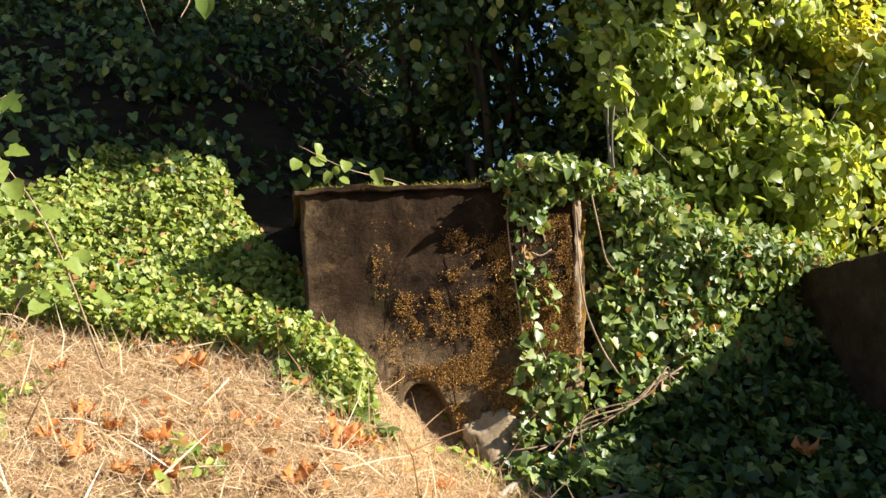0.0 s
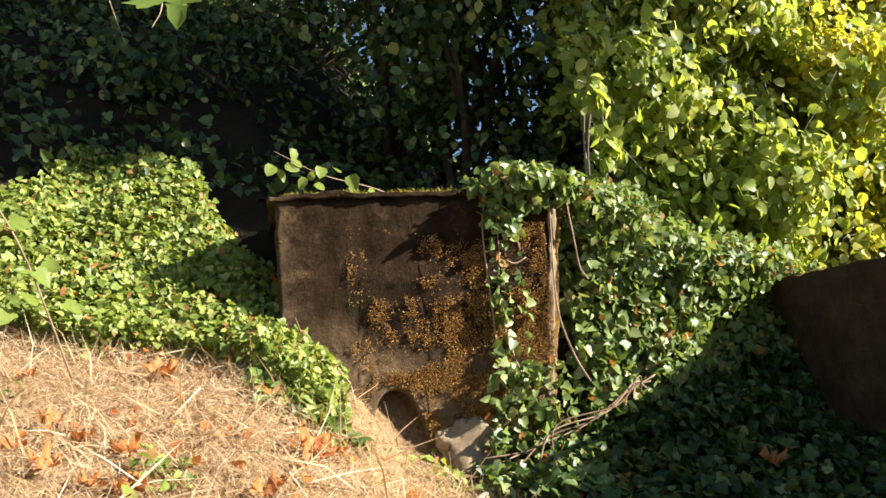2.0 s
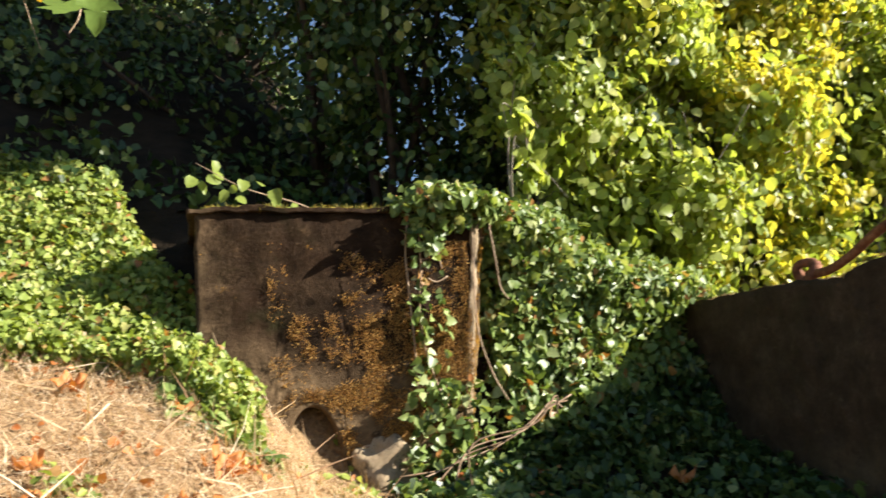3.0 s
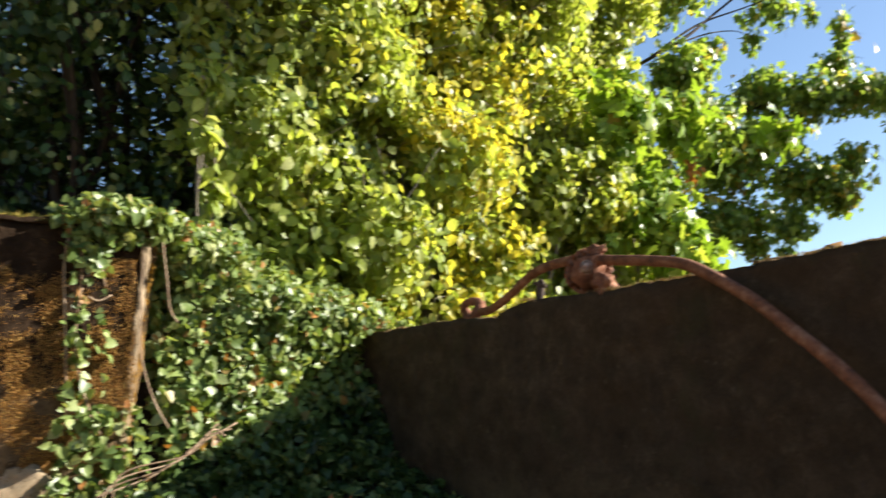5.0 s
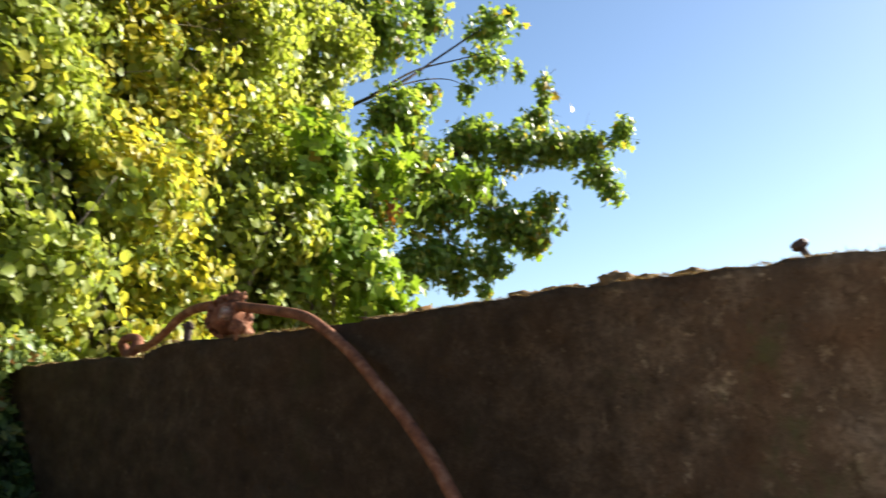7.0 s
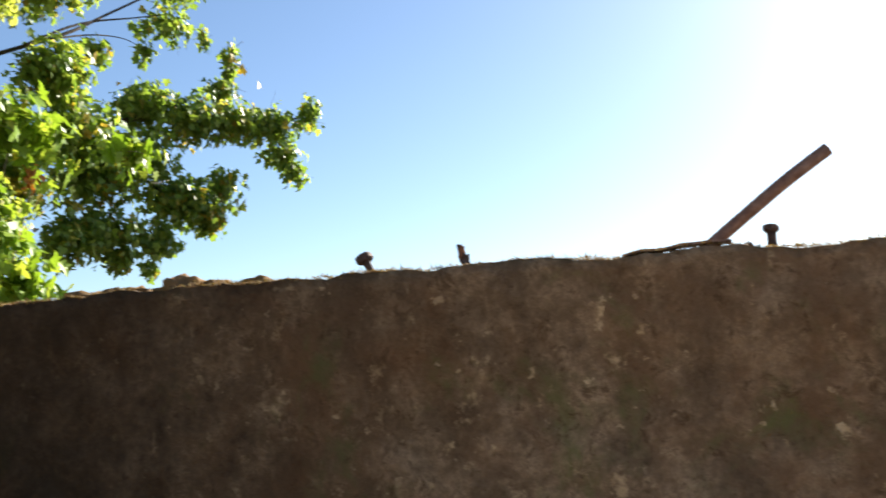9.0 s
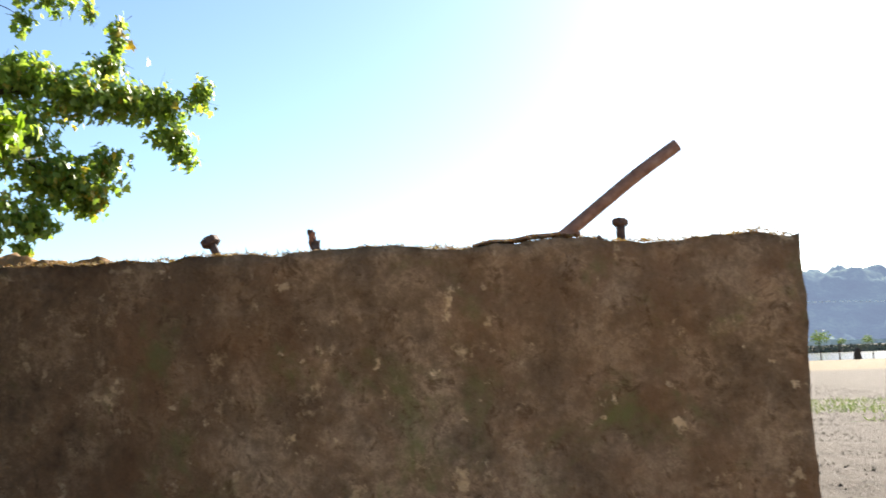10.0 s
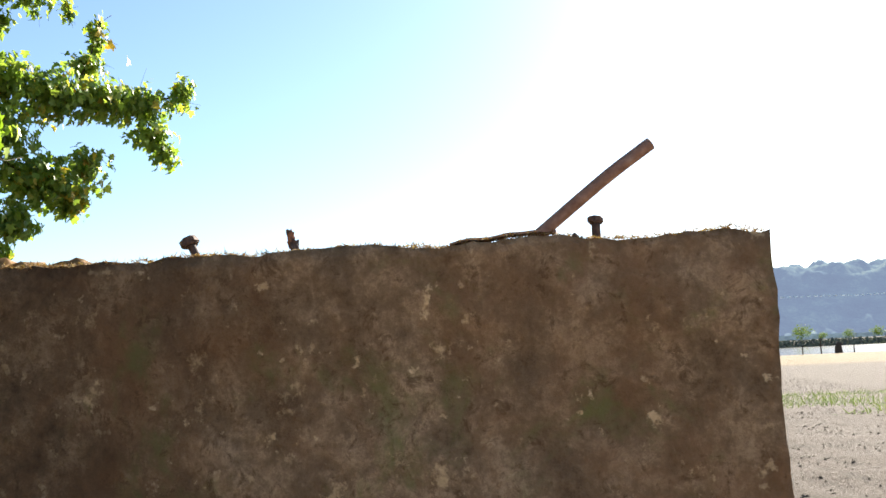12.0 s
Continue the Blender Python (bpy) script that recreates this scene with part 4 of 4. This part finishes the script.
sprig([(-1.3, 2.95, 2.05), (-1.15, 2.88, 2.22), (-1.06, 2.87, 2.28)], 4, 0.06, 0.09, MAPLE, M_MAPLE, "leafy twig tip at the edge of the bank", 0.003, 0.03)


# ---- dry grass, fallen leaves, sticks ----
def straw(name, n, x0, x1, y0, y1, keep, lo, hi, hang, label):
    x, y = rng.uniform(x0, x1, n), rng.uniform(y0, y1, n)
    k = keep(x, y)
    x, y = x[k], y[k]
    nor = ground_normal(x, y)
    p = np.stack([x, y, height(x, y)], 1) + nor * (rng.random(len(x)) * 0.05)[:, None]
    return tagged(leaves(name, p, nor + rng.normal(0, 0.5, (len(x), 3)) + (0.4, -0.3, 0.0), rng.uniform(lo, hi, len(x)), BLADE, M_STRAW, None, hang, 1.0), label, "grass", kind="stuff")


edge = lambda x, y: (y < np.where(x > -0.12, 4.37, 9)) & (y < 4.45 + 0.2 * (x > -0.2) + 0.30 * wob(x, y) - 0.25 * np.clip(x + 0.9, -0.6, 1.0)) & (x + 0.3 * (y - 3.5) < 0.85 + 0.3 * wob(x, y, 2.5, 3))
straw("dry_grass", 90000, -3.2, 1.1, 2.2, 4.5, edge, 0.025, 0.11, 0.0, "matted sun-bleached dry grass on the bank")
straw("grass_stalks", 1100, -3.2, 0.8, 2.4, 4.4, edge, 0.14, 0.34, -0.3, "loose long dry grass stalks")


def fallen(x, y, size, label="crumpled orange fallen maple leaf on dry grass"):
    nrm = Vector(ground_normal(np.array([x]), np.array([y]))[0])
    m = Matrix.Translation((x, y, float(height(x, y)) + 0.04)) @ nrm.to_track_quat("Z", "Y").to_matrix().to_4x4() @ Matrix.Rotation(rng.uniform(0, 6.28), 4, "Z") @ Matrix.Rotation(rng.uniform(-0.4, 0.4), 4, "X")
    v, f, seg, rings = [(0, 0, 0)], [], 20, 4
    for i in range(1, rings + 1):
        for k in range(seg):
            a = 2 * math.pi * k / seg
            lobe = 0.62 + 0.26 * math.cos(5 * a) + 0.12 * noise.noise(Vector((math.cos(a) * 3 + x * 7, math.sin(a) * 3, y)))
            rr = size * 0.62 * i / rings * (1 + (lobe - 1) * i / rings)
            lift = size * (0.5 * noise.noise(Vector((math.cos(a) * rr / size * 5, math.sin(a) * rr / size * 5, x * 5 + y * 3))) + 0.9 * (rr / size) ** 2)
            v.append((rr * math.cos(a), rr * math.sin(a), lift))
    f += [(0, 1 + k, 1 + (k + 1) % seg) for k in range(seg)]
    for i in range(rings - 1):
        f += [(1 + i * seg + k, 1 + (i + 1) * seg + k, 1 + (i + 1) * seg + (k + 1) % seg, 1 + i * seg + (k + 1) % seg) for k in range(seg)]
    root = mesh_object("fallen_leaf", v, f, M_FALLEN, smooth=True)
    root.matrix_world = m
    return tagged(root, label, "leaf", "fallen leaves")


FALLEN = [(-0.06, 3.44, 0.22), (-0.65, 3.97, 0.18), (-0.5, 4.3, 0.14), (-0.93, 3.21, 0.15), (-0.65, 3.09, 0.17), (-0.21, 3.08, 0.16), (-0.98, 3.51, 0.12), (-0.69, 3.32, 0.14), (-0.77, 3.11, 0.12), (0.03, 3.52, 0.12), (-0.2, 3.85, 0.12), (2.12, 3.9, 0.16), (-0.85, 3.4, 0.1), (-1.69, 4.92, 0.1), (-1.17, 3.88, 0.1), (0.84, 3.89, 0.1), (-1.26, 5.65, 0.14), (-0.36, 4.15, 0.13)]
for lx, ly, ls in FALLEN:
    fallen(lx, ly, ls * 0.8)
n = 900
lx, ly = rng.uniform(-3.0, 1.6, n), rng.uniform(2.6, 4.7, n)
keep = (wob(lx, ly, 2.2, 11) > 0.05) & (ly < 4.36)
lx, ly = lx[keep], ly[keep]
tagged(leaves("leaf_litter", np.stack([lx, ly, height(lx, ly) + 0.05], 1), ground_normal(lx, ly), rng.uniform(0.02, 0.05, len(lx)), ROUND, M_FALLEN, None, 0.1, 1.0), "small curled brown leaves strewn over the dry grass", "leaf litter", kind="stuff")
p, nor = on_ground(-3.2, 0.6, 2.8, 4.5, 5000, lambda x, y: wob(x, y, 2.6, 14) > 0.34 - 0.5 * np.clip(y - 3.75, 0, 0.7), 0.09)
ivy("ivy_sprigs", p, nor, 0.025, 0.05, "small green ivy sprigs creeping through dry grass")
for (x0, y0), (x1, y1), r in (((0.55, 3.55), (0.75, 3.85), 0.012), ((0.75, 3.5), (1.2, 3.62), 0.014), ((0.6, 3.4), (1.05, 3.45), 0.012), ((0.95, 3.4), (1.15, 3.75), 0.01)):
    st = tagged(new("stick"), "grey weathered stick lying on the ground", "stick", "sticks on the ground")
    rod("branch", [(x0, y0, float(height(x0, y0)) + 0.03), ((x0 + x1) / 2, (y0 + y1) / 2 + 0.02, float(height((x0 + x1) / 2, (y0 + y1) / 2)) + 0.05), (x1, y1, float(height(x1, y1)) + 0.04)], r, M_TWIG, st, sides=7)


# ---- field, river and hills ----
k = Mat("river_water")
k.bump(k.noise(0.8, 3, 0.6, 0, (1, 0.3, 1)), 0.3, 0.1)
M_WATER = k.color((0.03, 0.04, 0.04), 0.12, 0, 0.5)
tagged(mesh_object("water", [(106, -900, -0.35), (330, -900, -0.35), (330, 900, -0.35), (106, 900, -0.35)], [(0, 1, 2, 3)], M_WATER), "bright river beyond the field", "river", kind="structure")
BLADE_THIN = (BLADE[0] * (3, 1, 1), BLADE[1])
n = 8000
wx, wy = rng.uniform(20, 28, n), rng.uniform(-9, 1.5, n)
keep = wob(wx, wy, 0.35, 2) > -0.1
wx, wy = wx[keep], wy[keep]
tagged(leaves("field_weeds", np.stack([wx, wy, height(wx, wy)], 1), np.tile((-0.6, 0, 0.5), (len(wx), 1)), rng.uniform(0.05, 0.2, len(wx)), BLADE_THIN, M_WEED, None, -1.0, 1.0), "pale green weeds on the bare field", "weeds", kind="stuff")
n = 9000
wx, wy = 6 + 34 * rng.random(n) ** 1.6, rng.uniform(-9, 2, n)
clods = [((a, b, float(height(a, b))), s) for a, b, s in zip(wx, wy, rng.uniform(0.006, 0.03, n))]
cv, cf = [], []
for c, s in clods:
    o = len(cv)
    for q in ((1, 0, 0), (0, 1, 0), (-1, 0, 0), (0, -1, 0), (0, 0, 0.8)):
        cv.append(np.array(c) + np.array(q) * s * rng.uniform(0.6, 1.3, 3))
    cf += [(o, o + 1, o + 4), (o + 1, o + 2, o + 4), (o + 2, o + 3, o + 4), (o + 3, o, o + 4)]
tagged(mesh_object("soil_clods", cv, cf, M_GROUND), "loose clods and stones on the field", "clods", kind="stuff")

k = Mat("hazed_wooded_hill")
hn = k.noise(0.06, 6, 0.7)
k.bump(hn, 0.3, 3.0)
# bluish emission puts the distance haze onto the hills themselves
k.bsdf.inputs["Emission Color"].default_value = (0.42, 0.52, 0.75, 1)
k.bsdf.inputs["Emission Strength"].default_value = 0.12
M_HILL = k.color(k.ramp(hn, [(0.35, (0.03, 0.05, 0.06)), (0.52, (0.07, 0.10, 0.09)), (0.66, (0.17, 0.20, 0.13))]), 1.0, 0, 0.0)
hx, hy = np.meshgrid(np.linspace(380, 640, 70), np.linspace(-420, 260, 420))
rise = smoothstep(380, 480, hx) * (38 + 9 * np.sin(hy * 0.012 + 1.0)) + np.clip(-(hy + 60) * 0.10, -6, 22) * smoothstep(400, 480, hx)
bumps = np.array([4.5 * noise.noise(Vector((a * 0.07, b * 0.09, 0))) + 3.5 * abs(noise.noise(Vector((a * 0.2, b * 0.22, 2)))) + 0.9 * noise.noise(Vector((a * 0.45, b * 0.5, 7))) for a, b in zip(hx.ravel(), hy.ravel())]).reshape(hx.shape)
hz = rise + bumps * smoothstep(375, 400, hx) * (1 - 0.95 * np.exp(-((hx - 435) / 10) ** 2))
idx = np.arange(hx.size).reshape(hx.shape)
hf = np.stack([idx[:-1, :-1], idx[:-1, 1:], idx[1:, 1:], idx[1:, :-1]], -1).reshape(-1, 4)
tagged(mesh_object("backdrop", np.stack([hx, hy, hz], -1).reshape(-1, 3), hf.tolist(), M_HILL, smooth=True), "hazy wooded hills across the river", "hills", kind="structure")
k = Mat("pale_metal")
M_RAIL = k.color(k.ramp(k.noise(0.5), [(0.3, (0.55, 0.55, 0.55)), (0.7, (0.75, 0.75, 0.73))]), 0.4, 0.3)
bm = bmesh.new()
for j in range(46):
    py = -190 + 5 * j
    tall = 1.9 + 0.9 * noise.noise(Vector((py * 0.11, 0, 0)))
    bmesh.ops.create_cube(bm, size=1, matrix=Matrix.LocRotScale((346 + 2 * noise.noise(Vector((py * 0.3, 1, 0))), py, 2.2 + tall / 2), None, (1.2, 4.96, tall)))
tagged(part("embankment", bm, M_RAIL, smooth=False), "pale broken stone embankment along the far river bank", "embankment")
for py, tall, thick in ((-26.1, 1.9, 0.09), (-28.1, 1.3, 0.5), (-29.8, 1.0, 0.08), (-24.0, 1.2, 0.08)):
    post = tagged(new("shore_post"), "dark weathered post standing at the water's edge", "post", "posts on the river shore")
    rod("post", [(111, py, -0.4), (111, py + 0.1 * thick, tall * 0.5), (111, py - 0.3 * thick, tall)], [thick, thick * 0.9, thick * 0.8, thick * 0.7, thick * 0.6], M_BARK, post, sides=8, steps=2)
bm = bmesh.new()
hill_at = lambda y: float(np.interp(y, hy[:, 0], [np.interp(435, hx[0], row) for row in hz]))
for py in np.arange(-220, 160, 3.0):
    bmesh.ops.create_cube(bm, size=1, matrix=Matrix.LocRotScale((435, py, hill_at(py) + 0.2), None, (1.0, 2.0, 0.7)))
tagged(part("hill_fence", bm, M_RAIL, smooth=False), "pale broken line of fence across the far hill", "fence")
for tx, ty, ts in ((334, -71, 6.0), (338, -88, 3.6), (338, -98, 4.2), (342, -80, 3.0), (336, -112, 4.0)):
    b = foot(tx, ty)
    grow("bank_bush", b, [((tx, ty, b[2] + ts * 0.5), (ts * 0.5, ts * 0.6, ts * 0.45), 500)], OVAL, M_WEED, ts * 0.07, ts * 0.14, "pale green bush on the river bank", "bush", "bushes by the river", stems=1, trunk=0.08, twigs=3)
n = 11000
bx, by = rng.uniform(314, 323, n), rng.uniform(-190, 40, n)
tagged(leaves("bank_scrub", np.stack([bx, by, height(bx, by) + rng.random(n) * 0.2], 1), np.tile((-0.6, 0, 0.6), (n, 1)), rng.uniform(0.6, 1.2, n), OVAL, M_SCRUB, None, -0.2, 1.0), "dark scrub on the far river bank", "scrub", kind="stuff")
